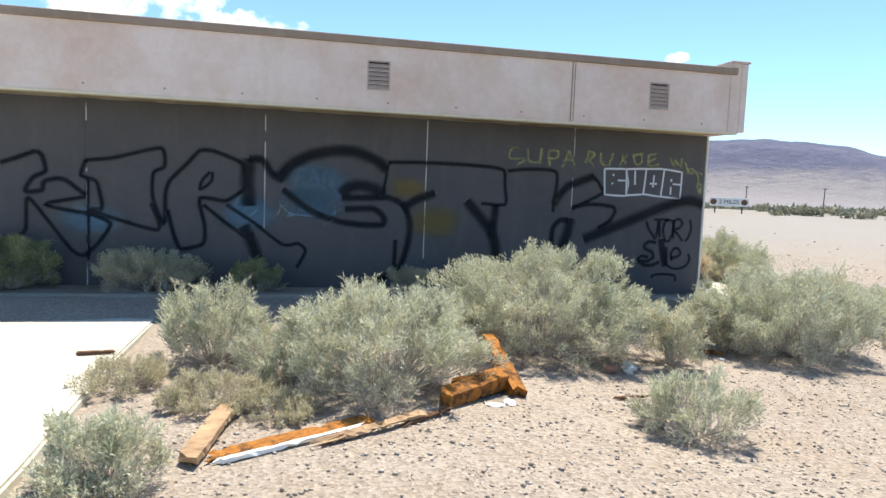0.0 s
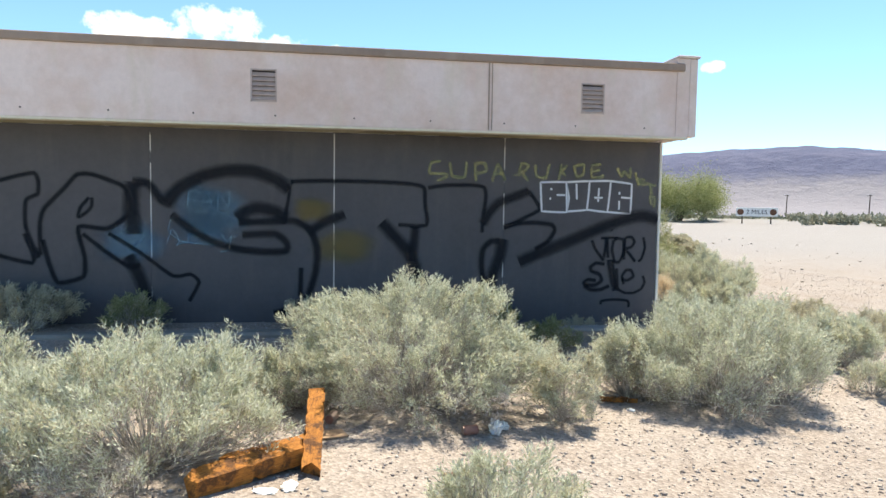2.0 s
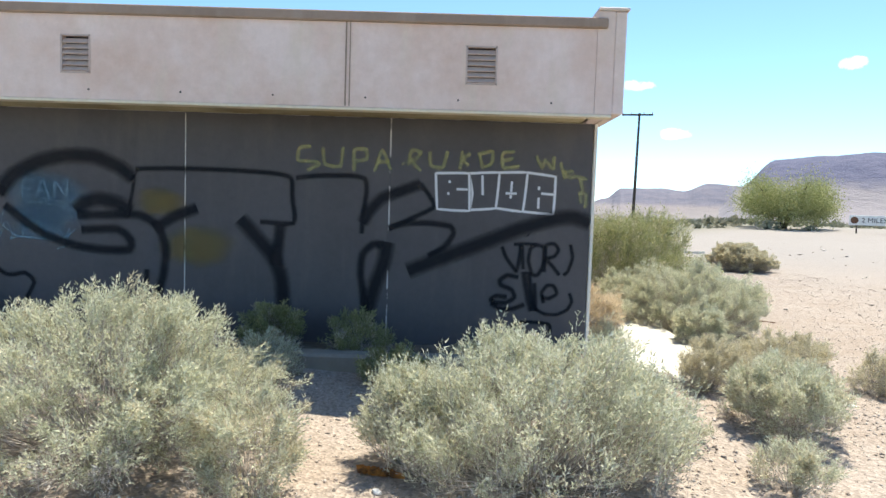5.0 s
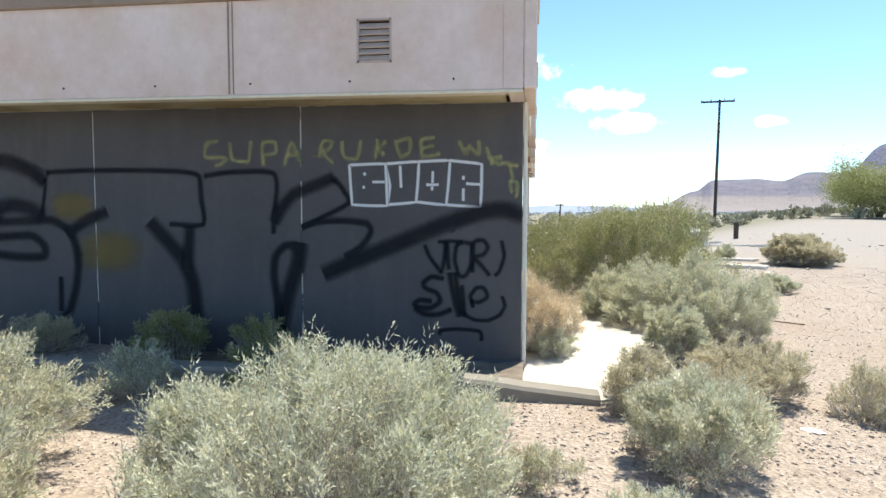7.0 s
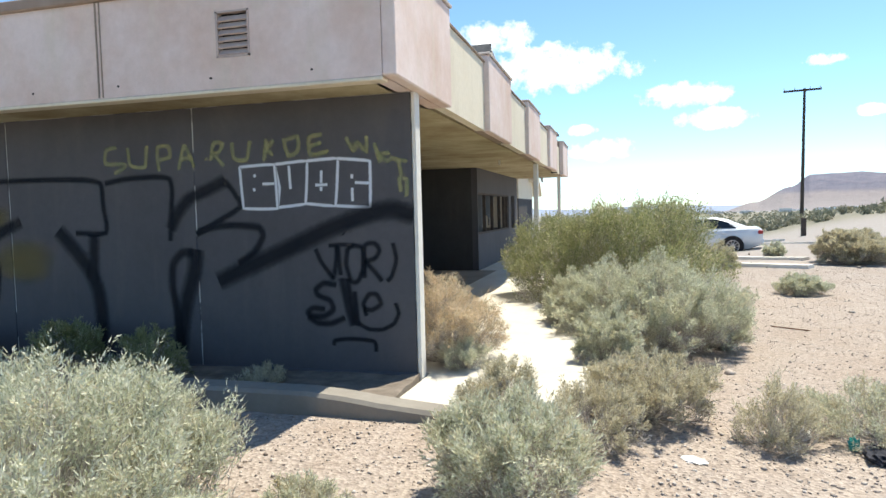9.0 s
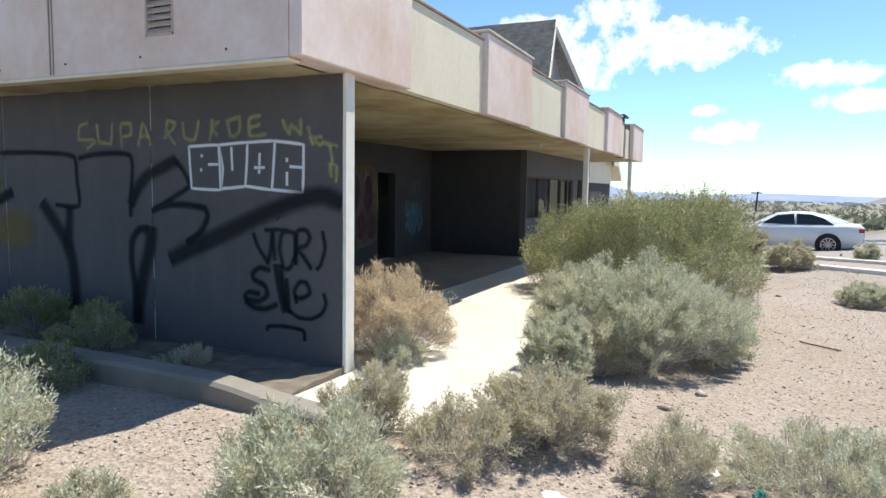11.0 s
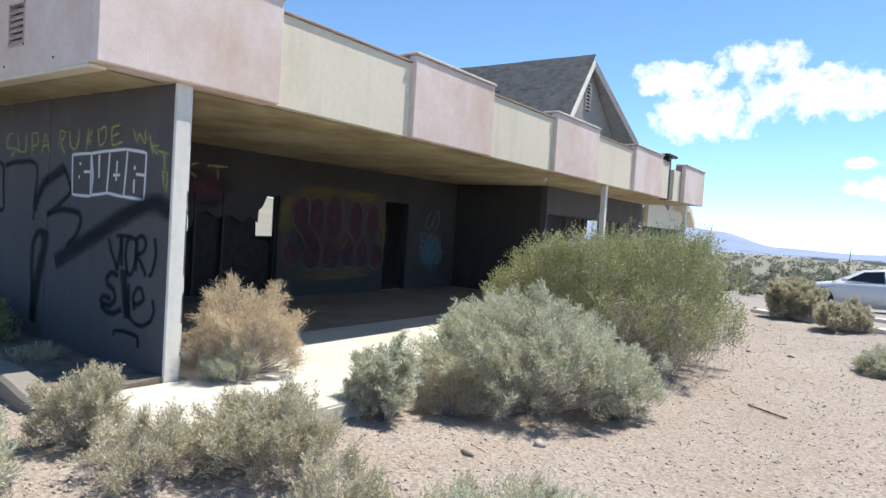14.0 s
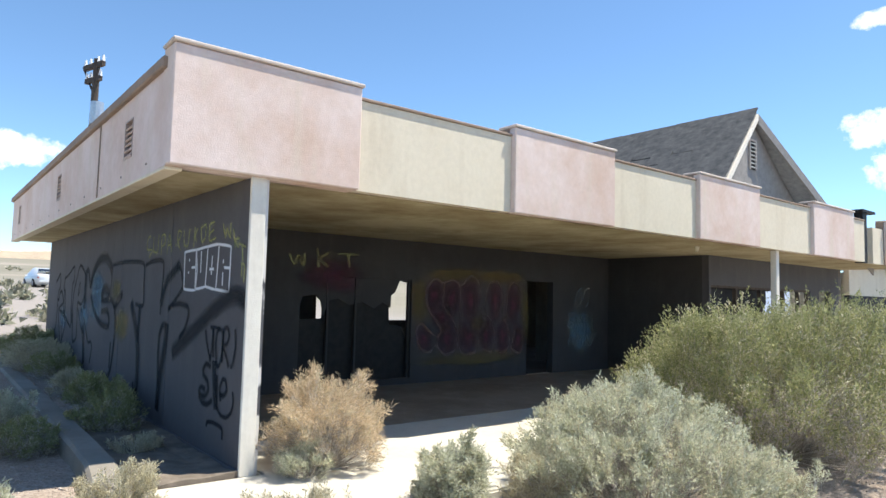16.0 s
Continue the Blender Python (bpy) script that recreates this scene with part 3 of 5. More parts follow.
def stroke(mat, width, *pts):
    """One sprayed line: a soft-edged ribbon a few millimetres proud of the wall."""
    line = smooth_line(pts, 7, 0.1 if mat is WHITE else 0.6)
    bm = bmesh.new()
    uv = bm.loops.layers.uv.new("UVMap")
    SURFACE["depth"] = (SURFACE["depth"] + 0.00007) % 0.004
    d = SURFACE["depth"]
    width *= 1.15 if mat is BLACK else 1.12
    rows = []
    for i, c in enumerate(line):
        t = (line[min(i + 1, len(line) - 1)] - line[max(i - 1, 0)])
        t = t.normalized() if t.length > 1e-6 else Vector((0, 1))
        nrm = Vector((-t.y, t.x)) * width / 2
        rows.append([bm.verts.new(SURFACE["put"](*(c + nrm * k), d)) for k in (-1.25, -0.32, 0.32, 1.25)])
    val = (0.0, 0.75, 0.75, 0.0)
    for a, b in zip(rows, rows[1:]):
        for k in range(3):
            f = bm.faces.new((a[k], a[k + 1], b[k + 1], b[k]))
            for lp, v in zip(f.loops, (val[k], val[k + 1], val[k + 1], val[k])):
                lp[uv].uv = (v, 0)
    part("graffiti_line", bm, mat, SURFACE["on"])


def patch(mat, u, v, ru, rv):
    """A soft cloud of sprayed paint."""
    bm = bmesh.new()
    uv = bm.loops.layers.uv.new("UVMap")
    mid = bm.verts.new(SURFACE["put"](u, v, -0.002))
    rings = []
    for k in range(24):
        a = 2 * math.pi * k / 24
        w = 1 + 0.3 * noise.noise((math.cos(a) * 2 + u, math.sin(a) * 2, v))
        rings.append([bm.verts.new(SURFACE["put"](u + ru * w * s * math.cos(a), v + rv * w * s * math.sin(a), -0.002)) for s in (0.55, 1.0)])
    for k in range(24):
        a, b = rings[k], rings[(k + 1) % 24]
        for verts, vals in (((mid, a[0], b[0]), (0.7, 0.55, 0.55)), ((a[0], a[1], b[1], b[0]), (0.55, 0, 0, 0.55))):
            f = bm.faces.new(verts)
            for lp, q in zip(f.loops, vals):
                lp[uv].uv = (q, 0)
    part("graffiti_patch", bm, mat, SURFACE["on"])


def front_graffiti():
    patch(BLUE, -0.45, 1.62, 0.55, 0.42)
    patch(BLUE, -1.45, 1.2, 0.5, 0.32)
    patch(BLUE, -3.6, 1.05, 0.5, 0.25)
    patch(BLUE, -0.55, 1.4, 0.4, 0.3)
    # pale blue scribbles over the blue cloud
    patch(BLUE, -0.5, 1.78, 0.32, 0.2)
    for line in (((-0.75, 1.66), (-0.73, 1.88), (-0.6, 1.87)), ((-0.74, 1.77), (-0.64, 1.76)), ((-0.58, 1.67), (-0.5, 1.88), (-0.42, 1.65)), ((-0.55, 1.74), (-0.44, 1.75)), ((-0.36, 1.66), (-0.35, 1.86), (-0.22, 1.69), (-0.2, 1.9)),
                 ((-1.02, 1.2), (-0.95, 1.37), (-0.86, 1.22), (-0.9, 1.16), (-0.78, 1.2)), ((-0.72, 1.34), (-0.74, 1.2), (-0.62, 1.19), (-0.6, 1.3), (-0.7, 1.27)), ((-0.52, 1.4), (-0.5, 1.18), (-0.38, 1.24)), ((-0.3, 1.3), (-0.24, 1.2), (-0.18, 1.31), (-0.22, 1.1), (-0.34, 1.06))):
        stroke(SKY, 0.02, *line)
    stroke(SKY, 0.022, (-1.62, 1.30), (-1.45, 1.42), (-1.32, 1.25), (-1.5, 1.1), (-1.35, 1.05))
    stroke(SKY, 0.022, (-0.95, 1.55), (-1.0, 1.35), (-0.8, 1.2), (-0.3, 1.18), (-0.1, 1.3))
    patch(MUSTARD, 1.33, 1.15, 0.5, 0.28)
    patch(MUSTARD, 0.9, 1.66, 0.35, 0.2)
    stroke(BLACK, 0.07, (-4.72, 1.79), (-4.51, 1.87), (-4.29, 1.96), (-4.2, 1.91), (-4.16, 1.7), (-4.32, 1.6), (-4.42, 1.41), (-4.21, 1.43), (-4.18, 1.55), (-4.02, 1.6), (-3.89, 1.57), (-3.65, 1.38))
    stroke(BLACK, 0.06, (-3.65, 1.36), (-4.18, 1.23), (-3.56, 1.11), (-3.33, 0.99), (-3.46, 0.75), (-3.67, 0.53), (-3.85, 0.62), (-4.31, 1.25), (-4.4, 1.3), (-4.42, 0.89), (-4.53, 0.77), (-4.74, 0.72))
    stroke(BLACK, 0.06, (-3.66, 1.87), (-3.29, 1.92), (-2.66, 2.09), (-2.61, 1.83), (-2.76, 1.73), (-2.77, 1.38), (-2.62, 0.98))
    stroke(BLACK, 0.06, (-3.65, 1.87), (-3.71, 1.66), (-3.52, 1.59), (-3.47, 1.43), (-3.44, 1.2), (-3.59, 1.17), (-2.7, 0.91), (-2.79, 1.3))
    stroke(BLACK, 0.05, (-3.62, 1.6), (-3.62, 0.47))
    stroke(BLACK, 0.065, (-2.6, 1.02), (-2.6, 1.43), (-2.54, 1.63), (-2.31, 1.88), (-2.13, 2.08), (-1.93, 2.08), (-1.61, 1.96), (-1.52, 1.88), (-1.48, 1.59), (-1.76, 1.37), (-2.13, 1.39), (-2.06, 0.99), (-2.08, 0.73), (-2.39, 0.65), (-2.5, 0.9), (-2.57, 1.22))
    stroke(BLACK, 0.05, (-1.99, 1.78), (-2.1, 1.65), (-2.13, 1.52), (-2.02, 1.59), (-1.96, 1.67), (-1.96, 1.78))
    stroke(BLACK, 0.2, (-1.45, 2.0), (-1.47, 1.67), (-1.44, 1.3))
    stroke(BLACK, 0.17, (-1.52, 1.01), (-1.39, 0.76), (-1.25, 0.34))
    stroke(BLACK, 0.06, (-2.08, 1.3), (-1.76, 1.04), (-1.5, 0.86), (-1.36, 0.89))
    stroke(BLACK, 0.055, (-1.76, 1.31), (-1.36, 1.05), (-0.95, 0.74), (-0.72, 0.76), (-0.61, 0.65), (-0.74, 0.39))
    stroke(BLACK, 0.11, (-1.45, 2.0), (-1.25, 1.98), (-1.09, 1.76), (-0.96, 1.7))
    stroke(BLACK, 0.17, (-1.03, 1.71), (-0.85, 1.93), (-0.56, 2.09), (-0.23, 2.17), (0.11, 2.17), (0.41, 2.06), (0.59, 1.93))
    stroke(BLACK, 0.1, (-0.96, 1.57), (-0.71, 1.37), (-0.46, 1.22), (-0.12, 1.11), (0.22, 1.07), (0.54, 1.08), (0.55, 1.2), (0.39, 1.32), (-0.04, 1.3))
    stroke(BLACK, 0.17, (-0.1, 1.52), (-0.0, 1.62), (0.17, 1.67), (0.38, 1.63), (0.56, 1.53))
    stroke(BLACK, 0.1, (-0.09, 1.47), (0.39, 1.49), (0.65, 1.5), (0.87, 1.38), (0.97, 1.12), (0.95, 0.81), (0.84, 0.45), (0.6, 0.27), (0.38, 0.21))
    stroke(BLACK, 0.13, (0.84, 1.33), (1.04, 1.47), (1.35, 1.6))
    stroke(BLACK, 0.07, (0.75, 0.85), (0.74, 0.45))
    stroke(BLACK, 0.05, (0.51, 1.46), (0.57, 1.75), (0.6, 1.97))
    stroke(BLACK, 0.06, (0.61, 2.04), (1.09, 2.06), (1.71, 2.06), (2.25, 2.04), (2.46, 1.99), (2.48, 1.75), (2.5, 1.46), (2.1, 1.46))
    stroke(BLACK, 0.06, (2.52, 1.99), (2.78, 2.03), (3.17, 2.04), (3.33, 2.01), (3.36, 1.88), (3.33, 1.63), (3.31, 1.36))
    stroke(BLACK, 0.17, (1.86, 1.49), (2.09, 1.25), (2.25, 1.06), (2.36, 0.81), (2.39, 0.43), (2.32, 0.2))
    stroke(BLACK, 0.13, (2.34, 1.44), (2.32, 1.13), (2.3, 0.94))
    stroke(BLACK, 0.07, (2.35, 0.19), (2.27, 0.23), (2.19, 0.41))
    stroke(BLACK, 0.13, (3.32, 1.48), (3.4, 1.63), (3.55, 1.79), (3.8, 1.89), (4.0, 1.97))
    stroke(BLACK, 0.06, (3.99, 1.97), (4.09, 1.85), (4.16, 1.7), (3.86, 1.54), (3.63, 1.43))
    stroke(BLACK, 0.07, (3.63, 1.44), (3.86, 1.5), (4.11, 1.51), (4.36, 1.48), (4.4, 1.39), (4.3, 1.24), (4.11, 1.12))
    stroke(BLACK, 0.17, (3.87, 0.93), (4.17, 1.06), (4.67, 1.26), (5.15, 1.46), (5.57, 1.6), (5.8, 1.63), (6.01, 1.57))
    stroke(BLACK, 0.17, (3.62, 1.27), (3.58, 1.02), (3.47, 0.71), (3.4, 0.39), (3.38, 0.2))
    stroke(BLACK, 0.09, (3.58, 1.24), (3.44, 1.23), (3.33, 1.11), (3.31, 0.89), (3.35, 0.58), (3.37, 0.22))
    stroke(BLACK, 0.05, (4.98, 1.26), (5.03, 1.14), (5.12, 1.02), (5.16, 0.97), (5.19, 1.10), (5.21, 1.29))
    stroke(BLACK, 0.045, (5.12, 1.29), (5.27, 1.30), (5.39, 1.29))
    stroke(BLACK, 0.05, (5.22, 1.27), (5.24, 1.00))
    stroke(BLACK, 0.05, (5.32, 1.26), (5.30, 1.11), (5.35, 0.94), (5.42, 0.94), (5.48, 1.07), (5.48, 1.26), (5.39, 1.29), (5.32, 1.26))
    stroke(BLACK, 0.05, (5.49, 0.97), (5.50, 1.28), (5.60, 1.31), (5.65, 1.24), (5.60, 1.16), (5.51, 1.13), (5.60, 1.03), (5.67, 0.94))
    stroke(BLACK, 0.045, (5.79, 1.31), (5.82, 1.15), (5.77, 0.99), (5.72, 0.94))
    stroke(BLACK, 0.06, (5.19, 0.90), (5.06, 0.92), (4.97, 0.86), (4.99, 0.80), (5.11, 0.75), (5.15, 0.66), (5.05, 0.59), (4.93, 0.59), (4.87, 0.62), (4.93, 0.67), (5.06, 0.66))
    stroke(BLACK, 0.06, (4.87, 0.58), (4.98, 0.52), (5.13, 0.52), (5.27, 0.58))
    stroke(BLACK, 0.075, (5.25, 0.97), (5.31, 0.67), (5.36, 0.50))
    stroke(BLACK, 0.05, (5.31, 0.97), (5.38, 0.53))
    stroke(BLACK, 0.05, (5.38, 0.84), (5.41, 0.50))
    stroke(BLACK, 0.05, (5.47, 0.67), (5.56, 0.66), (5.65, 0.72), (5.61, 0.81), (5.53, 0.81), (5.47, 0.72), (5.50, 0.60))
    stroke(BLACK, 0.045, (5.80, 0.73), (5.83, 0.63), (5.78, 0.53), (5.66, 0.47), (5.52, 0.47), (5.40, 0.53))
    stroke(BLACK, 0.045, (5.14, 0.30), (5.16, 0.35), (5.34, 0.37), (5.57, 0.35), (5.59, 0.25))
    stroke(BLACK, 0.05, (5.28, 1.41), (5.29, 1.40))
    stroke(WHITE, 0.036, (4.17, 2.1), (4.2, 1.68), (4.58, 1.67), (4.56, 2.11), (4.17, 2.1))
    stroke(WHITE, 0.036, (4.56, 2.11), (4.61, 1.88), (4.58, 1.67))
    stroke(WHITE, 0.036, (4.56, 2.11), (4.92, 2.13), (4.89, 1.71), (4.59, 1.68))
    stroke(WHITE, 0.036, (4.92, 2.13), (5.25, 2.14), (5.21, 1.68), (4.9, 1.71))
    stroke(WHITE, 0.036, (5.25, 2.14), (5.58, 2.1), (5.57, 1.66), (5.22, 1.68))
    stroke(WHITE, 0.034, (4.33, 2.02), (4.34, 1.99))
    stroke(WHITE, 0.034, (4.32, 1.88), (4.33, 1.85))
    stroke(WHITE, 0.034, (4.42, 1.92), (4.57, 1.92))
    stroke(WHITE, 0.034, (4.72, 2.09), (4.73, 1.86))
    stroke(WHITE, 0.034, (5.07, 2.03), (5.06, 1.83))
    stroke(WHITE, 0.034, (5.0, 1.89), (5.13, 1.89))
    stroke(WHITE, 0.034, (5.39, 1.98), (5.39, 1.94))
    stroke(WHITE, 0.034, (5.39, 1.85), (5.39, 1.72))
    stroke(WHITE, 0.034, (5.42, 1.9), (5.57, 1.89))
    stroke(YELLOW, 0.045, (2.69, 2.37), (2.56, 2.35), (2.54, 2.2), (2.75, 2.19), (2.79, 2.16), (2.65, 2.09))
    stroke(YELLOW, 0.045, (2.83, 2.36), (2.86, 2.17), (3.04, 2.15), (3.07, 2.37))
    stroke(YELLOW, 0.045, (3.21, 2.1), (3.2, 2.34), (3.34, 2.35), (3.35, 2.24), (3.22, 2.21))
    stroke(YELLOW, 0.045, (3.45, 2.1), (3.53, 2.35), (3.64, 2.12))
    stroke(YELLOW, 0.045, (3.49, 2.21), (3.62, 2.22))
    stroke(YELLOW, 0.045, (3.78, 2.21), (3.79, 2.19))
    stroke(YELLOW, 0.045, (3.84, 2.18), (3.88, 2.36), (3.99, 2.34), (3.93, 2.26), (3.87, 2.25), (3.99, 2.12))
    stroke(YELLOW, 0.045, (4.09, 2.35), (4.11, 2.19), (4.25, 2.17), (4.3, 2.36))
    stroke(YELLOW, 0.045, (4.45, 2.15), (4.48, 2.37))
    stroke(YELLOW, 0.045, (4.57, 2.35), (4.49, 2.27), (4.55, 2.2))
    stroke(YELLOW, 0.045, (4.67, 2.36), (4.72, 2.19), (4.82, 2.23), (4.83, 2.37), (4.7, 2.35))
    stroke(YELLOW, 0.045, (5.09, 2.38), (4.95, 2.36), (4.96, 2.19), (5.15, 2.21))
    stroke(YELLOW, 0.045, (4.96, 2.27), (5.08, 2.3))
    stroke(YELLOW, 0.045, (5.34, 2.34), (5.42, 2.2), (5.45, 2.29), (5.55, 2.19), (5.55, 2.34))
    stroke(YELLOW, 0.045, (5.63, 2.27), (5.69, 2.08))
    stroke(YELLOW, 0.045, (5.79, 2.17), (5.67, 2.16), (5.78, 2.08))
    stroke(YELLOW, 0.045, (5.78, 2.12), (5.96, 2.08))
    stroke(YELLOW, 0.045, (5.87, 2.09), (5.9, 1.95))
    stroke(YELLOW, 0.045, (5.87, 1.94), (5.89, 1.8))
    stroke(YELLOW, 0.045, (5.88, 1.93), (5.95, 1.9), (5.94, 1.75))


def porch_graffiti():
    patch(PLUM, 13.6, 2.0, 0.7, 0.35)
    # bubble letters: ochre ground, plum filling, pale outline
    for u, v, ru, rv in ((15.5, 1.6, 0.25, 0.5), (16.9, 0.42, 1.65, 0.16), (16.4, 2.12, 0.9, 0.16), (17.7, 2.12, 0.9, 0.16), (18.4, 1.3, 0.14, 0.8), (17.05, 1.1, 0.3, 0.25)):
        patch(OCHRE, u, v, ru, rv)
    for u, v, ru, rv in ((15.85, 1.7, 0.28, 0.38), (16.2, 0.85, 0.3, 0.42), (15.62, 0.85, 0.24, 0.32), (16.3, 1.65, 0.25, 0.42), (16.8, 1.6, 0.28, 0.55), (16.75, 0.85, 0.3, 0.4), (17.25, 0.9, 0.26, 0.42), (17.5, 1.6, 0.26, 0.5), (17.75, 0.85, 0.26, 0.42), (18.05, 1.55, 0.26, 0.52), (18.2, 0.8, 0.24, 0.38), (16.05, 1.25, 0.3, 0.3)):
        patch(PLUM, u, v, ru, rv)
    stroke(YELLOW, 0.05, (12.73, 2.35), (12.82, 2.16), (12.9, 2.32), (12.99, 2.15), (13.02, 2.36))
    stroke(YELLOW, 0.05, (13.25, 2.46), (13.29, 2.14))
    stroke(YELLOW, 0.05, (13.48, 2.41), (13.31, 2.28), (13.47, 2.15))
    stroke(YELLOW, 0.05, (13.68, 2.38), (14.08, 2.39))
    stroke(YELLOW, 0.05, (13.87, 2.38), (13.9, 2.17))
    stroke(LILAC, 0.045, (16.05, 1.95), (15.85, 2.02), (15.65, 1.8), (15.7, 1.45), (15.95, 1.15), (16.05, 1.0), (15.95, 0.88), (15.75, 1.0), (15.55, 1.15), (15.42, 1.0), (15.5, 0.7), (15.75, 0.58), (15.9, 0.72))
    stroke(LILAC, 0.045, (16.1, 1.98), (16.08, 1.5), (16.35, 1.2), (16.48, 0.9), (16.4, 0.6), (16.15, 0.52), (15.95, 0.7), (15.98, 0.95))
    stroke(LILAC, 0.045, (16.1, 1.95), (16.3, 2.02), (16.5, 1.9), (16.52, 1.3), (16.5, 0.7), (16.65, 0.52), (16.95, 0.55), (17.05, 0.8))
    stroke(LILAC, 0.045, (16.55, 1.9), (16.8, 2.12), (17.05, 1.95), (17.08, 1.45), (17.2, 1.15), (17.05, 0.95))
    stroke(LILAC, 0.045, (17.08, 1.75), (17.25, 1.3), (17.4, 1.2), (17.5, 0.8), (17.4, 0.55), (17.15, 0.6))
    stroke(LILAC, 0.045, (17.2, 1.5), (17.3, 1.95), (17.55, 2.02), (17.7, 1.8), (17.72, 1.3), (17.85, 1.1), (17.95, 0.7), (17.75, 0.52), (17.5, 0.6))
    stroke(LILAC, 0.045, (17.8, 1.1), (17.85, 1.8), (18.0, 2.02), (18.2, 1.9), (18.25, 1.4), (18.38, 1.2))
    stroke(LILAC, 0.045, (18.1, 1.0), (18.0, 0.6), (18.25, 0.5), (18.38, 0.7))
    # small pale blue tag beside the doorway
    patch(BLUE, 20.3, 0.95, 0.55, 0.55)
    stroke(CHALK, 0.04, (20.05, 1.5), (20.15, 1.85), (20.32, 1.95), (20.3, 1.62), (20.12, 1.48))
    stroke(CHALK, 0.04, (20.35, 1.55), (20.45, 1.9), (20.62, 1.95), (20.58, 1.6), (20.4, 1.5))
    stroke(CHALK, 0.04, (20.05, 1.4), (19.85, 1.35), (19.9, 1.2), (20.08, 1.15), (19.98, 1.02), (19.82, 1.08))
    stroke(CHALK, 0.04, (20.2, 1.05), (20.25, 1.32), (20.38, 1.1), (20.5, 1.32), (20.6, 1.08))
    stroke(CHALK, 0.04, (20.75, 1.35), (20.72, 0.95), (20.9, 0.92))
    stroke(CHALK, 0.04, (19.85, 0.62), (19.95, 0.85), (20.1, 0.6), (20.2, 0.88), (20.35, 0.62), (20.5, 0.9), (20.62, 0.6), (20.85, 0.85))


front_graffiti()
SURFACE["on"], SURFACE["put"] = wall_porch, lambda u, v, d: (BX + 0.004 + d, u, v)
porch_graffiti()
# ---- plants ----
def leaf_material(name, stops, glow=0.25):
    m, n, l, b = material(name, 0.85)
    g = n.new("ShaderNodeNewGeometry")
    c = ramp(n, l, g.outputs["Random Per Island"], stops)
    l.new(c, b.inputs["Base Color"])
    tr, mx = n.new("ShaderNodeBsdfTranslucent"), n.new("ShaderNodeMixShader")
    l.new(c, tr.inputs[0])
    mx.inputs[0].default_value = glow
    l.new(b.outputs[0], mx.inputs[1]), l.new(tr.outputs[0], mx.inputs[2])
    l.new(mx.outputs[0], n["Material Output"].inputs[0])
    return m


L_SALT = leaf_material("saltbush_leaf", [(0.0, (0.39, 0.395, 0.275)), (0.5, (0.58, 0.585, 0.43)), (1.0, (0.80, 0.79, 0.63))], 0.38)
L_GREEN = leaf_material("yellow_green_leaf", [(0.0, (0.41, 0.42, 0.28)), (0.5, (0.60, 0.605, 0.45)), (1.0, (0.81, 0.80, 0.66))], 0.38)
L_CREO = leaf_material("creosote_leaf", [(0.0, (0.20, 0.22, 0.095)), (0.5, (0.34, 0.355, 0.165)), (1.0, (0.50, 0.49, 0.28))], 0.35)
L_DRY = leaf_material("dry_leaf", [(0.0, (0.39, 0.35, 0.23)), (0.5, (0.60, 0.55, 0.39)), (1.0, (0.77, 0.71, 0.54))], 0.38)
L_TAN = leaf_material("tumbleweed_straw", [(0.0, (0.46, 0.35, 0.22)), (0.5, (0.70, 0.56, 0.38)), (1.0, (0.84, 0.71, 0.53))], 0.3)
L_STEM = leaf_material("grey_twig", [(0.0, (0.25, 0.22, 0.19)), (0.6, (0.48, 0.435, 0.39)), (1.0, (0.70, 0.65, 0.59))], 0.05)


def quads(name, v, mat, parent=None, label=""):
    """A mesh of loose leaves from an (n, corners, 3) array."""
    n, k = len(v), v.shape[1]
    me = bpy.data.meshes.new(name)
    me.vertices.add(n * k), me.loops.add(n * k), me.polygons.add(n)
    me.vertices.foreach_set("co", np.ascontiguousarray(v, dtype=np.float32).ravel())
    me.loops.foreach_set("vertex_index", np.arange(n * k, dtype=np.int32))
    me.polygons.foreach_set("loop_start", np.arange(0, n * k, k, dtype=np.int32))
    me.update(calc_edges=True)
    me.materials.append(mat)
    ob = new(name, me)
    if parent is not None:
        ob.parent = parent
    if label:
        tagged(ob, label)
    return ob


def unit(a):
    return a / np.maximum(np.linalg.norm(a, axis=-1, keepdims=True), 1e-9)


def blades(base, way, length, width, rng):
    side = unit(np.cross(way, rng.normal(size=way.shape))) * width[:, None]
    low = base + way * (length * 0.25)[:, None]
    return np.stack([low - side, base + way * length[:, None], low + side], axis=1)


def sprig_kinds(rng, kinds=6):
    """Small branched sprigs one unit long: places and directions of their leaves."""
    P, D = [], []
    for k in range(kinds):
        pos, way = [], []
        a0 = rng.uniform(0, 6.28)
        for j in range(8):
            hgt = 0.12 + 0.80 * j / 7 + rng.uniform(-0.05, 0.05)
            a = a0 + j * 2.4 + rng.uniform(-0.4, 0.4)
            ln = 0.46 * (1.08 - 0.75 * hgt) * rng.uniform(0.7, 1.2)
            d = np.array([math.cos(a) * 0.72, math.sin(a) * 0.72, 0.69])
            for s in (0.3, 0.6, 0.85, 1.05):
                pos.append(np.array([0, 0, hgt]) + d * ln * s)
                way.append(d + np.array([0, 0, 0.25]) + rng.normal(size=3) * 0.38)
        for s in np.linspace(0.3, 1.02, 12):
            pos.append(np.array([0, 0, s]))
            way.append(np.array([0, 0, 1.0]) + rng.normal(size=3) * 0.40)
        P.append(pos), D.append(way)
    return np.array(P), unit(np.array(D))


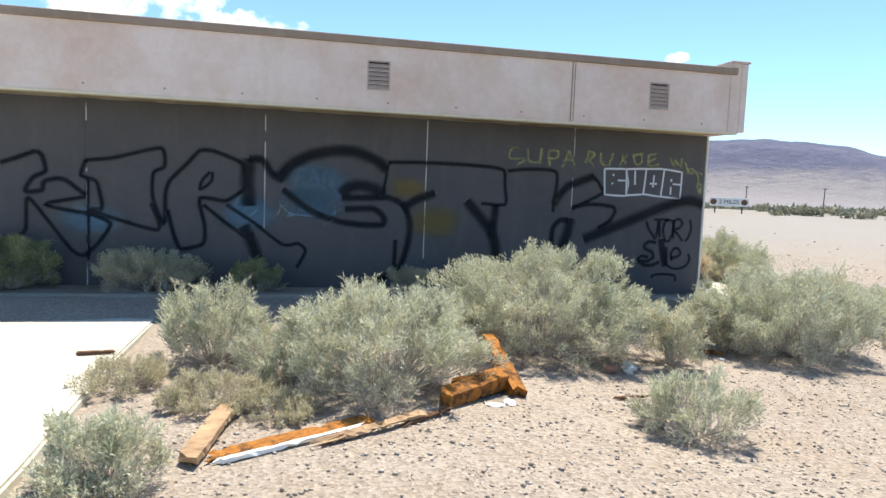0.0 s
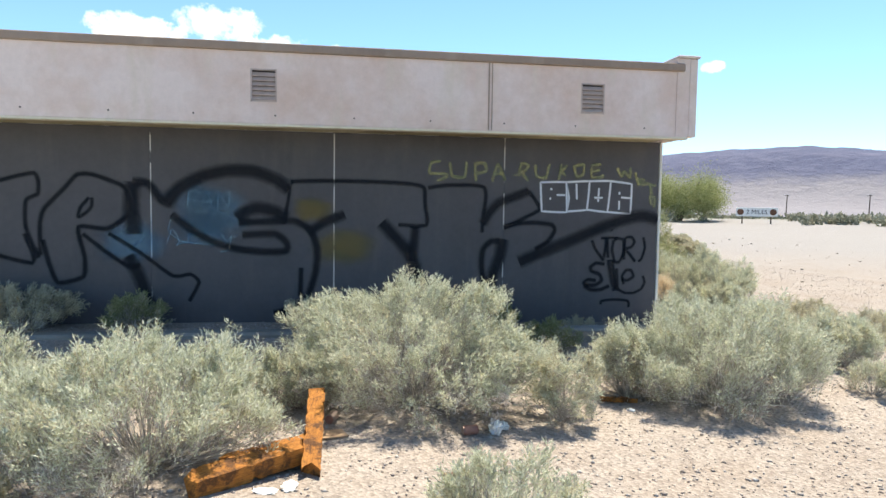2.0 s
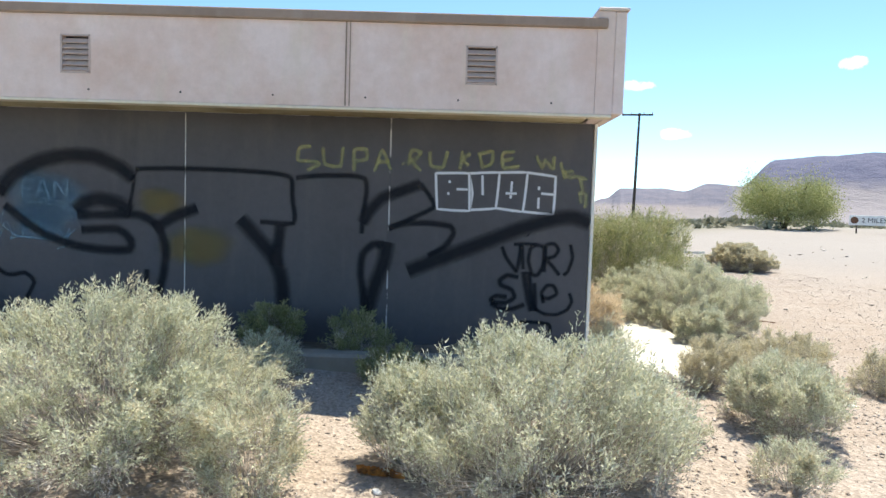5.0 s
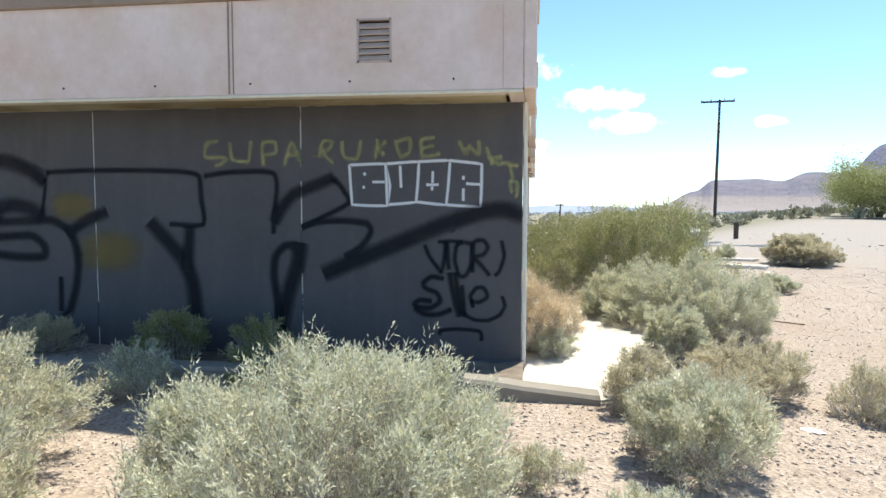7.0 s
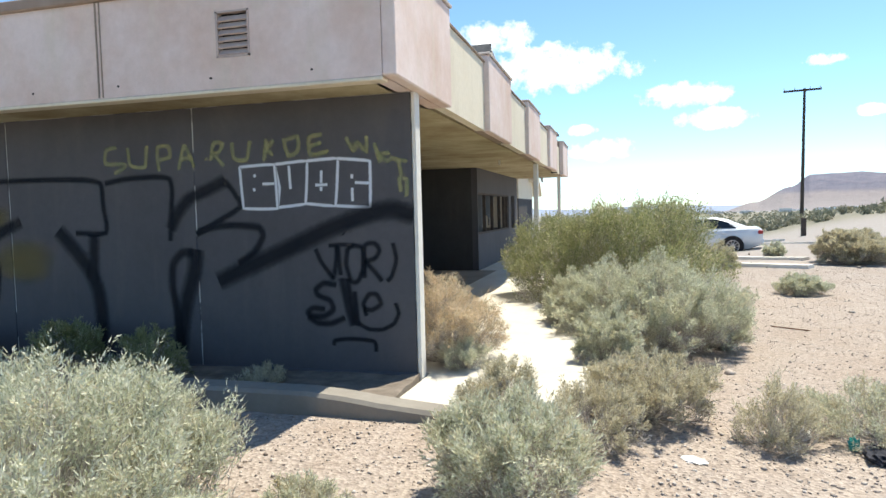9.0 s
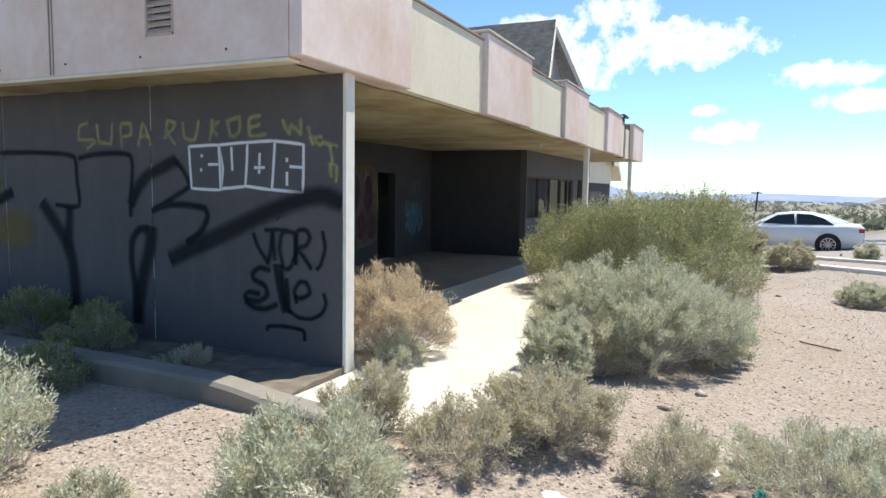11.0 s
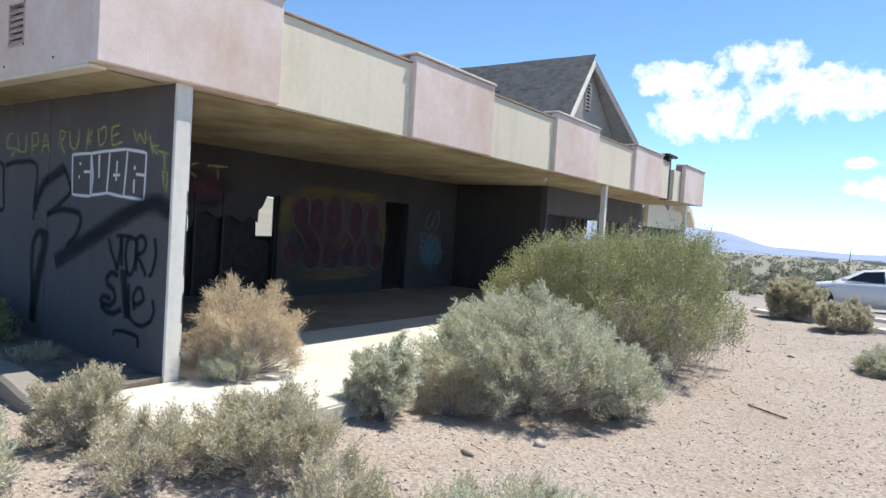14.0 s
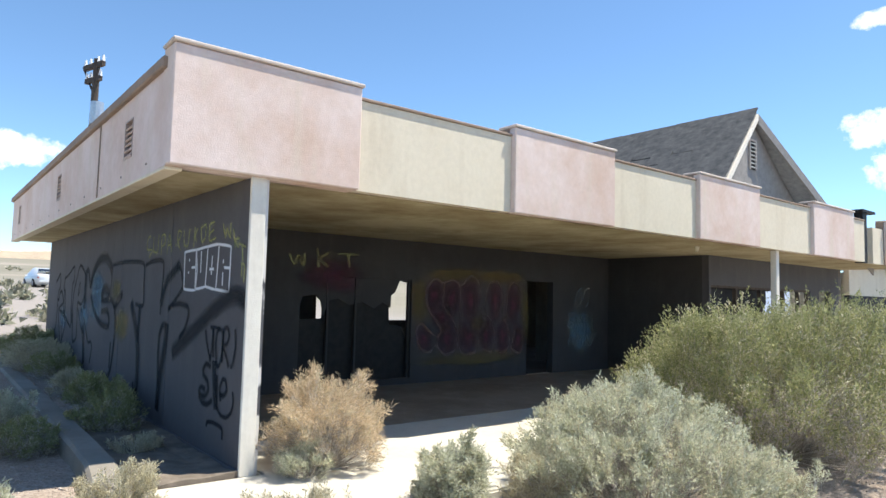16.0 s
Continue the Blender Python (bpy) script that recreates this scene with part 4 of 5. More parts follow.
def bush(x, y, w, h, seed, leaf, label, name="saltbush", density=1.0, sprig=0.15, upright=0.8, leaf_len=0.030, leaf_w=0.0046, bare=0.0, z=None, category="bush", dry=0.1, plume=0.5, group="desert shrubs"):
    """A mounded shrub: lobes of short branched sprigs over bent stems, dark clefts between the lobes, dead grey twigs round the foot."""
    rng = np.random.default_rng(seed)
    R, H = w / 2, h
    sprig = min(sprig, 0.30 * h + 0.02)
    area = 2 * math.pi * (R * R + 2 * R * H) / 3
    n = int(min(7000, max(300, 4.2 * density * area / (sprig * 0.55) ** 2)))
    # sprigs gather in tufts that stand out unevenly
    nt = max(40, n // 8)
    tuft = unit(rng.normal(size=(nt * 3, 3)))
    tuft = tuft[tuft[:, 2] > -0.4][:nt]
    which = rng.integers(0, len(tuft), n)
    u = unit(tuft[which] + rng.normal(size=(n, 3)) * 0.55 / math.sqrt(nt))
    stand = (0.075 * rng.normal(size=len(tuft)))[which]
    lean = (0.30 * rng.normal(size=(len(tuft), 3)))[which]
    # lobes
    m = int(14 + w * 9)
    lobe = unit(rng.normal(size=(m, 3)) * [1, 1, 0.8] + [0, 0, 0.25])
    size = rng.uniform(0.55, 1.0, m)
    near = (np.exp(-(1 - u @ lobe.T) * 20) * size).max(axis=1)
    r = 0.66 + 0.33 * near + stand + 0.035 * rng.normal(size=n)
    inner = rng.random(n) < 0.30
    r = np.where(inner, r * rng.uniform(0.5, 0.9, n), r)
    keep = rng.random(n) < np.clip(0.25 + 1.1 * near, 0, 1) * (1 - bare)
    u, r, near, inner, lean = u[keep], r[keep], near[keep], inner[keep], lean[keep]
    n = len(u)
    z0 = 0.36 * H
    p = u * r[:, None] * [R, R, 1]
    p[:, 2] = z0 + np.where(u[:, 2] > 0, u[:, 2] * (H - z0), u[:, 2] * z0 * 1.9) * r
    p[:, 2] = np.maximum(p[:, 2], 0.015 + 0.05 * H * rng.random(n))
    out = unit(u / [R, R, H])
    way = unit(out * 0.85 + [0, 0, upright] + lean + rng.normal(size=(n, 3)) * 0.25)
    ln = sprig * rng.uniform(0.55, 1.5, n)
    girth = np.minimum(ln, sprig)
    ln *= 1 + plume * 0.75 * (u[:, 2] > 0.15) * (rng.random(n) < 0.3) * rng.random(n)
    base = p - way * (ln * 0.75)[:, None]
    base[:, 2] = np.maximum(base[:, 2], 0.01)
    # turn one kind of sprig along every direction
    P, D = sprig_kinds(rng)
    kind = rng.integers(0, len(P), n)
    ax = unit(np.cross(way, rng.normal(size=(n, 3))))
    ay = np.cross(way, ax)
    turn = np.stack([ax, ay, way], axis=1)
    pos = base[:, None] + np.einsum("nkc,ncd->nkd", P[kind] * np.stack([girth, girth, ln], axis=1)[:, None], turn)
    d = np.einsum("nkc,ncd->nkd", D[kind], turn)
    k = pos.shape[1]
    low = p[:, 2] < 0.34 * H
    dead = low & (rng.random(n) < 0.5) | (inner & (rng.random(n) < 0.35))
    tired = ~dead & (rng.random(n) < dry)
    pos[..., 2] = np.maximum(pos[..., 2], 0.01)
    L = leaf_len * rng.uniform(0.6, 1.4, (n, k)) * np.clip(ln / sprig, 0.8, 1.6)[:, None]
    W = leaf_w * rng.uniform(0.7, 1.35, (n, k))
    if z is None:
        z = ground_z(x, y)
    ob = thing(name, label, category, (x, y, z - 0.02), group=group)

    def leaves(sel, thin=1.0):
        return blades(pos[sel].reshape(-1, 3), d[sel].reshape(-1, 3), L[sel].ravel(), W[sel].ravel() * thin, rng)

    quads("foliage", leaves(~dead & ~tired), leaf, ob)
    if tired.any():
        quads("dry_foliage", leaves(tired), L_DRY, ob, "dry straw-coloured leaves")
    # bent stems from the root to the sprigs, and the axis of each sprig
    i = rng.choice(n, max(30, n // 4), replace=False)
    root = np.concatenate([p[i, :2] * 0.16 + rng.normal(size=(len(i), 2)) * R * 0.05, np.full((len(i), 1), 0.01)], axis=1)
    bend = base[i] * [0.62, 0.62, 0.38] + rng.normal(size=(len(i), 3)) * [0.05 * R, 0.05 * R, 0.03 * H]
    bend[:, 2] = np.maximum(bend[:, 2], 0.02)
    st = []
    for t0, t1 in ((0.0, 0.35), (0.33, 0.7), (0.68, 1.0)):
        a = (1 - t0) ** 2 * root + 2 * t0 * (1 - t0) * bend + t0 ** 2 * base[i]
        b = (1 - t1) ** 2 * root + 2 * t1 * (1 - t1) * bend + t1 ** 2 * base[i]
        side = unit(np.cross(b - a, rng.normal(size=a.shape)))
        w0, w1 = 0.0055 * (1.15 - t0), 0.0055 * (1.12 - t1)
        st.append(np.stack([a - side * w0, a + side * w0, b + side * w1, b - side * w1], axis=1))
    a, b = base, base + way * (ln * 0.9)[:, None]
    side = unit(np.cross(b - a, rng.normal(size=a.shape)))
    st.append(np.stack([a - side * 0.0022, a + side * 0.0022, b + side * 0.001, b - side * 0.001], axis=1))
    st = np.concatenate(st)
    tri = [st[:, [0, 1, 2]], st[:, [0, 2, 3]]]
    if dead.any():
        tri.append(leaves(dead, 0.55))
    quads("branchwork", np.concatenate(tri), L_STEM, ob, "bare grey twigs")
    return ob


F = dict(sprig=0.17, upright=1.4, plume=1.4)
D1 = dict(sprig=0.12, upright=1.1, leaf_len=0.022, leaf_w=0.0036, plume=1.0)
FAR = dict(sprig=0.16, leaf_len=0.05, leaf_w=0.010)
bush(-1.62, 3.75, 0.8, 0.47, 1, L_SALT, "low grey-green saltbush beside the concrete pad")
bush(-1.4, 6.35, 1.0, 0.8, 2, L_GREEN, "yellow-green shrub beside the concrete pad", **F)
bush(0.03, 5.5, 1.8, 0.97, 3, L_GREEN, "broad yellow-green shrub behind broken orange timber", **F)
bush(-0.8, 5.8, 0.8, 0.55, 33, L_GREEN, "small yellow-green shrub beside a larger one", **F)
bush(2.0, 7.0, 2.5, 1.16, 4, L_SALT, "large domed silvery saltbush", sprig=0.17, plume=0.8)
bush(0.95, 6.75, 0.9, 0.62, 34, L_SALT, "low silvery saltbush spreading beside a larger one")
bush(3.22, 6.35, 0.85, 0.72, 5, L_SALT, "pale half-dry saltbush with bare foot", bare=0.3, dry=0.4)
bush(5.0, 6.85, 2.1, 1.06, 6, L_GREEN, "broad feathery pale green shrub by the wall", sprig=0.20, upright=1.6, plume=2.2, density=1.6)
bush(4.15, 7.0, 0.95, 0.75, 35, L_GREEN, "yellow-green shrub crowding a broader one", **F)
bush(2.25, 4.35, 0.95, 0.5, 7, L_SALT, "small sparse saltbush on open gravel", bare=0.35)
bush(6.2, 7.5, 0.5, 0.24, 8, L_GREEN, "thin pale straw-green weed on gravel", bare=0.45, dry=0.45, **D1)
bush(6.75, 6.85, 0.6, 0.42, 43, L_GREEN, "small pale green weed on gravel", bare=0.3, dry=0.3, **D1)
bush(7.3, 8.0, 1.1, 0.66, 9, L_GREEN, "saltbush beside the walkway corner", upright=1.0, plume=1.0, dry=0.2)
bush(7.02, 9.05, 0.72, 0.55, 10, L_DRY, "half-dry weed at the walkway corner", **D1)
bush(8.08, 9.75, 1.15, 0.58, 11, L_DRY, "brown drying shrub beside the walkway", **D1)
bush(7.7, 9.1, 0.95, 0.4, 44, L_DRY, "low dry weeds over the walkway end", bare=0.2, **D1)
bush(9.0, 9.45, 0.65, 0.5, 12, L_DRY, "dry straw-coloured clump on gravel", bare=0.25, **D1)
bush(9.9, 9.8, 1.35, 0.45, 13, L_GREEN, "low ragged green and straw shrub on gravel", bare=0.35, dry=0.4, **D1)
bush(7.76, 11.3, 0.76, 0.76, 14, L_SALT, "small round saltbush beside the walkway", sprig=0.11, plume=0.4, leaf_w=0.004)
bush(7.98, 12.05, 0.7, 0.68, 16, L_DRY, "brownish dry patch of saltbush beside the walkway", **D1)
bush(8.3, 13.05, 2.45, 1.2, 15, L_SALT, "wide mounded grey-green saltbush by the walkway", sprig=0.16)
bush(7.5, 13.75, 1.45, 1.05, 45, L_SALT, "grey-green saltbush along the walkway edge", sprig=0.13)
bush(9.15, 13.5, 1.0, 0.72, 46, L_SALT, "low outer saltbush of a grey-green group")
bush(7.85, 16.7, 4.0, 2.1, 17, L_CREO, "big loose dark green creosote bush", name="creosote_bush", sprig=0.42, upright=1.7, plume=1.2, density=3.2, leaf_len=0.035, leaf_w=0.0085, dry=0.10, bare=0.15)
bush(6.1, 11.05, 1.3, 0.98, 18, L_TAN, "tan dried tumbleweed against the white corner board", name="tumbleweed", sprig=0.16, upright=0.7, plume=0.8, z=0.0, density=1.3, leaf_w=0.0026, leaf_len=0.035, dry=0.15)
bush(6.35, 10.75, 0.6, 0.32, 19, L_GREEN, "small green weed growing from the slab edge", name="weed", z=0.0, **D1)
bush(11.45, 18.9, 1.05, 0.45, 20, L_SALT, "low round saltbush on bare gravel", leaf_w=0.007)
bush(10.45, 23.9, 1.3, 0.7, 21, L_DRY, "dry rounded shrub by a parking kerb", **FAR)
bush(9.35, 25.4, 1.4, 1.15, 22, L_DRY, "dry upright shrub by a parking kerb", upright=1.2, **FAR)
bush(14.1, 24.6, 2.2, 0.95, 23, L_DRY, "wide brown dried shrub beside a kerb", **FAR)
bush(12.6, 26.9, 0.7, 0.5, 24, L_GREEN, "small shrub between the parking kerbs", **FAR)
bush(2.4, 9.75, 0.75, 0.62, 25, L_CREO, "shaded green shrub in the planter by the wall")
bush(3.9, 8.8, 0.8, 0.38, 41, L_CREO, "dark shaded weeds spilling over the kerb", bare=0.3)
bush(2.6, 8.7, 0.8, 0.42, 42, L_GREEN, "shaded weeds in front of the kerb", bare=0.3)
bush(3.35, 9.75, 0.8, 0.55, 26, L_CREO, "shaded weed in the planter by the wall", bare=0.2)
bush(4.6, 9.72, 0.6, 0.3, 27, L_DRY, "dead weed in the shaded planter", bare=0.3, **D1)
bush(-2.7, 9.78, 1.5, 0.62, 28, L_DRY, "half-dry shaded shrub growing against the wall", density=0.8)
bush(-4.5, 9.78, 1.4, 0.75, 29, L_CREO, "dark shaded shrub growing against the wall", density=0.8)
bush(-1.3, 9.78, 0.9, 0.5, 36, L_CREO, "low green weeds in the shaded planter", density=0.8)
bush(0.9, 9.75, 0.7, 0.45, 30, L_DRY, "dry weed in the shaded planter", **D1)
bush(-2.0, 5.6, 0.8, 0.26, 31, L_DRY, "flattened dead grey twigs at the pad's edge", name="dead_shrub", bare=0.5, **D1)
bush(-1.25, 5.15, 0.9, 0.24, 37, L_DRY, "grey litter of dead twigs beside a shrub", name="dead_shrub", bare=0.4, **D1)
bush(-0.8, 4.85, 0.7, 0.18, 32, L_DRY, "flattened dead grey twigs among timber", name="dead_shrub", bare=0.5, **D1)

# ---- gravel ----
def pebbles(name, label, boxes_xy, count, lo, hi, mat, seed):
    rng = np.random.default_rng(seed)
    octa = np.array([(1, 0, 0), (0, 1, 0), (-1, 0, 0), (0, -1, 0), (0, 0, 1), (0, 0, -1)], dtype=float)
    tri = np.array([(0, 1, 4), (1, 2, 4), (2, 3, 4), (3, 0, 4), (1, 0, 5), (2, 1, 5), (3, 2, 5), (0, 3, 5)])
    x0, y0, x1, y1 = boxes_xy
    vs, k = [], 0
    while k < count:
        x, y = rng.uniform(x0, x1), rng.uniform(y0, y1)
        on_slab = (1.3 < x < 7.65 and y > 9.0) or (x < -1.9 and y < 9.2) or (x < 6.1 and y > 10.2)
        if on_slab:
            continue
        s = lo + (hi - lo) * rng.random() ** 3
        v = octa * (1 + 0.35 * rng.normal(size=(6, 1))) * s * [1, rng.uniform(0.6, 1), rng.uniform(0.45, 0.8)]
        a = rng.uniform(0, 6.28)
        c, sn = math.cos(a), math.sin(a)
        v = np.stack([v[:, 0] * c - v[:, 1] * sn + x, v[:, 0] * sn + v[:, 1] * c + y, v[:, 2] + ground_z(x, y) + s * 0.2], axis=1)
        vs.append(v)
        k += 1
    v = np.concatenate(vs)
    f = (tri[None] + 6 * np.arange(count)[:, None, None]).reshape(-1, 3)
    me = bpy.data.meshes.new(name)
    me.vertices.add(len(v)), me.loops.add(len(f) * 3), me.polygons.add(len(f))
    me.vertices.foreach_set("co", v.astype(np.float32).ravel())
    me.loops.foreach_set("vertex_index", f.astype(np.int32).ravel())
    me.polygons.foreach_set("loop_start", np.arange(0, len(f) * 3, 3, dtype=np.int32))
    me.update(calc_edges=True)
    me.materials.append(mat)
    tagged(new(name, me), label, "gravel", kind="stuff")


M_PEBBLE = leaf_material("desert_pebble", [(0.0, (0.24, 0.195, 0.165)), (0.2, (0.34, 0.285, 0.245)), (0.8, (0.43, 0.37, 0.32)), (1.0, (0.55, 0.50, 0.46))], 0.0)
pebbles("gravel", "loose pinkish and dark desert gravel", (-2.2, 2.6, 9.8, 10.2), 20000, 0.006, 0.022, M_PEBBLE, 5)
pebbles("gravel_far", "scattered desert gravel over open ground", (6.5, 8.0, 16.0, 24.0), 20000, 0.006, 0.020, M_PEBBLE, 6)
pebbles("stones", "scattered larger stones on open ground", (4.0, 10.0, 24.0, 40.0), 260, 0.025, 0.09, M_PEBBLE, 7)

# ---- broken timber and litter ----
def plank(name, label, a, b, wide, thick, mat, roll=0.0, ragged=0.02, seed=0, parent=None):
    """A board between two points with split, ragged ends."""
    a, b = Vector(a), Vector(b)
    rng = random.Random(seed)
    n, L = 22, (b - a).length
    bm = bmesh.new()
    rows = []
    for i in range(n + 1):
        x = L * i / n
        row = []
        for k, (u, v) in enumerate(((-1, -1), (0, -1), (1, -1), (1, 1), (0, 1), (-1, 1))):
            end = (rng.uniform(-1, 1) * ragged * 3) if i in (0, n) else 0
            bite = ragged * (0.9 if u and rng.random() < 0.16 else 0.22)
            row.append(bm.verts.new((x + end, u * (wide / 2 - rng.random() * bite) + rng.uniform(-1, 1) * ragged * 0.12, v * (thick / 2 - rng.random() * bite) - (0 if u else v * rng.random() * ragged * 0.35))))
        rows.append(row)
    for p, q in zip(rows, rows[1:]):
        for k in range(6):
            bm.faces.new((p[k], p[(k + 1) % 6], q[(k + 1) % 6], q[k]))
    bm.faces.new(rows[0][::-1]), bm.faces.new(rows[-1])
    bmesh.ops.recalc_face_normals(bm, faces=bm.faces)
    ob = link_mesh(name, bm, mat)
    ob.matrix_world = Matrix.Translation(a) @ (b - a).to_track_quat("X", "Z").to_matrix().to_4x4() @ pose(0, 0, 0, roll)
    return tagged(ob, label, "timber", group="broken timber")


def g(x, y, up=0.0):
    return (x, y, ground_z(x, y) + up)


plank("timber_beam", "thick split orange-painted beam lying on gravel", g(0.45, 4.92, 0.06), g(1.05, 5.38, 0.11), 0.15, 0.13, M_WOOD, 12, 0.022, 1)
plank("timber_beam", "second orange beam stacked behind the first", g(0.6, 5.2, 0.09), g(1.12, 5.58, 0.11), 0.12, 0.10, M_WOOD, -8, 0.022, 2)
plank("timber_post", "splintered orange post propped on the beams", g(1.12, 5.20, 0.03), g(1.12, 6.15, 0.27), 0.13, 0.12, M_WOOD, 5, 0.02, 3)
plank("timber_plank", "sun-bleached plank with an orange painted face", g(-1.25, 4.02, 0.05), g(-1.13, 4.85, 0.06), 0.13, 0.05, M_WOOD2, 0, 0.02, 4)
plank("timber_plank", "long orange board half sunk in soil", g(-1.15, 4.08, 0.015), g(-0.15, 4.62, 0.02), 0.13, 0.03, M_WOOD, 4, 0.02, 5)
plank("timber_plank", "white-edged split board on gravel", g(-1.1, 4.0, 0.02), g(-0.2, 4.46, 0.03), 0.045, 0.03, M_WHITE, 0, 0.02, 6)
plank("timber_plank", "broken brown plank with torn ends", g(-0.45, 4.24, 0.03), g(0.14, 4.55, 0.05), 0.08, 0.03, M_WOOD2, 10, 0.05, 7)
plank("timber_plank", "short dark brown splinter on gravel", g(0.1, 4.5, 0.02), g(0.45, 4.75, 0.03), 0.06, 0.025, M_BROKEN, 0, 0.04, 8)
plank("timber_stick", "short dark stick on open gravel", g(2.03, 5.18, 0.02), g(2.28, 5.22, 0.03), 0.04, 0.025, M_BROKEN, 0, 0.02, 9)
plank("timber_stick", "grey board end lying on concrete", (-2.6, 6.45, 0.055), (-2.3, 6.5, 0.055), 0.05, 0.03, M_BROKEN, 0, 0.01, 10)
plank("timber_stick", "thin brown twig on open gravel", g(10.15, 15.1, 0.02), g(10.55, 14.85, 0.02), 0.025, 0.02, M_BROKEN, 0, 0.02, 11)
plank("timber_splinter", "orange wood splinter under a shrub", g(3.8, 6.85, 0.03), g(4.05, 6.8, 0.03), 0.06, 0.05, M_WOOD, 0, 0.03, 12)


def litter(name, label, x, y, size, mat, seed, flat=0.4):
    """Crumpled plastic or paper: a small ball of folded facets, flattened."""
    rng = random.Random(seed)
    bm = bmesh.new()
    bmesh.ops.create_icosphere(bm, subdivisions=3, radius=1)
    for v in bm.verts:
        k = 0.65 + 0.7 * abs(noise.noise(v.co * 2.3 + Vector((seed, 0, 0)))) + rng.uniform(-0.06, 0.06)
        v.co = Vector((v.co.x * size * k, v.co.y * size * 0.6 * k, (v.co.z + 0.7) * size * flat * k))
    ob = link_mesh(name, bm, mat)
    ob.matrix_world = pose(*g(x, y), 0, 0, rng.uniform(0, 360))
    tagged(ob, label, "litter", group="litter")


litter("plastic_bag", "crumpled white plastic scrap on gravel", 2.55, 6.03, 0.11, M_WHITE, 1, 0.6)
litter("plastic_bag", "crumpled white plastic scrap beside a shrub", 2.64, 6.1, 0.07, M_WHITE, 2, 0.6)
litter("paper_scrap", "torn white paper beside the orange beam", 1.0, 5.02, 0.10, M_WHITE, 3, 0.12)
litter("paper_scrap", "torn white paper on gravel", 0.86, 4.95, 0.09, M_WHITE, 4, 0.12)
litter("plastic_bag", "pale plastic bag caught in weeds", 9.2, 9.68, 0.13, M_WHITE, 5, 0.5)
litter("paper_scrap", "flat white scrap on bare soil", 8.36, 8.95, 0.11, M_WHITE, 6, 0.1)
for i, (x, y) in enumerate(((-0.95, 5.35), (-0.7, 5.2), (-1.5, 5.5), (0.5, 6.6), (3.95, 6.55), (-0.85, 5.1))):
    litter("paper_scrap", "small white scrap among weeds", x, y, 0.05, M_WHITE, 20 + i, 0.3)
M_TEAL = plain("teal_plastic", (0.03, 0.25, 0.23), (0.06, 0.38, 0.34), 0.4)
M_RAG = plain("dark_rag_cloth", (0.02, 0.022, 0.03), (0.05, 0.05, 0.06), 0.9)
litter("plastic_ball", "small teal plastic ball lying in weeds", 9.5, 9.5, 0.07, M_TEAL, 41, 0.9)
litter("cloth_rag", "dark crumpled rag on gravel beside weeds", 9.6, 9.32, 0.2, M_RAG, 42, 0.3)
card = link_mesh("cardboard", boxes((-0.11, -0.08, 0, 0.11, 0.08, 0.012), bevel=0.002), M_WOOD2)
card.matrix_world = pose(*g(1.24, 5.97, 0.005), 2, 3, 20)
tagged(card, "flat piece of pale cardboard by the beam", "litter", group="litter")


def can(label, x, y, mat, rim, yaw):
    e = thing("can", label, "can", g(x, y, 0.038), group="litter", rz=yaw)
    bm = rod(bmesh.new(), (-0.06, 0, 0), (0.06, 0, 0), 0.04, sides=20)
    bmesh.ops.bevel(bm, geom=[k for k in bm.edges if abs(k.verts[0].co.x - k.verts[1].co.x) < 1e-5], offset=0.006, segments=2, affect="EDGES")
    part("body", bm, mat, e)
    bm = rod(bmesh.new(), (-0.064, 0, 0), (-0.0605, 0, 0), 0.034, sides=20)
    part("lid", bm, rim, e)


M_CANRED = plain("faded_red_can", (0.24, 0.10, 0.07), (0.36, 0.2, 0.15), 0.5)
M_RUST = plain("dull_metal", (0.28, 0.19, 0.15), (0.42, 0.33, 0.28), 0.5, 0.4)
can("faded reddish can lying on gravel", 2.33, 5.98, M_CANRED, M_RUST, 8)
can("reddish-brown tin beside the orange post", 1.24, 6.28, M_RUST, M_CANRED, 70)

# ---- parking kerbs, post ----
def kerb_bar(a, b, label):
    a, b = Vector((*a, ground_z(*a))), Vector((*b, ground_z(*b)))
    L = (b - a).length
    bm = prism(bmesh.new(), [(-0.2, -0.1), (0.2, -0.1), (0.17, 0.09), (-0.17, 0.09)], "x", 0, L)
    ob = link_mesh("kerb", bm, M_TRIM)
    ob.matrix_world = Matrix.Translation(a) @ (b - a).to_track_quat("X", "Z").to_matrix().to_4x4()
    tagged(ob, label, "kerb", kind="structure")


kerb_bar((8.3, 26.3), (12.7, 23.1), "long pale concrete parking kerb")
kerb_bar((9.8, 28.9), (13.2, 25.6), "pale concrete parking kerb behind another")
kerb_bar((13.0, 36.5), (15.4, 31.3), "far pale concrete kerb on bare ground")
kerb_bar((13.6, 38.5), (14.8, 36.0), "short far concrete kerb on bare ground")
post = thing("wooden_post", "short weathered wooden post in bare ground", "post", g(16.3, 38.5))
part("shaft", boxes((-0.1, -0.1, -0.2, 0.1, 0.1, 0.85), bevel=0.02), M_POLE, post)

# ---- car ----
def paint(name, colour, rough=0.3, coat=0.6):
    m, n, l, b = material(name, rough)
    v = coords(n, l, space="Object")
    l.new(mix(n, l, ramp(n, l, noise_tex(n, l, v, 3.0, 5), [(0.4, (0, 0, 0)), (0.75, (0.35,) * 3)]), colour, tuple(c * 0.85 for c in colour)), b.inputs["Base Color"])
    b.inputs["Coat Weight"].default_value = coat
    return m


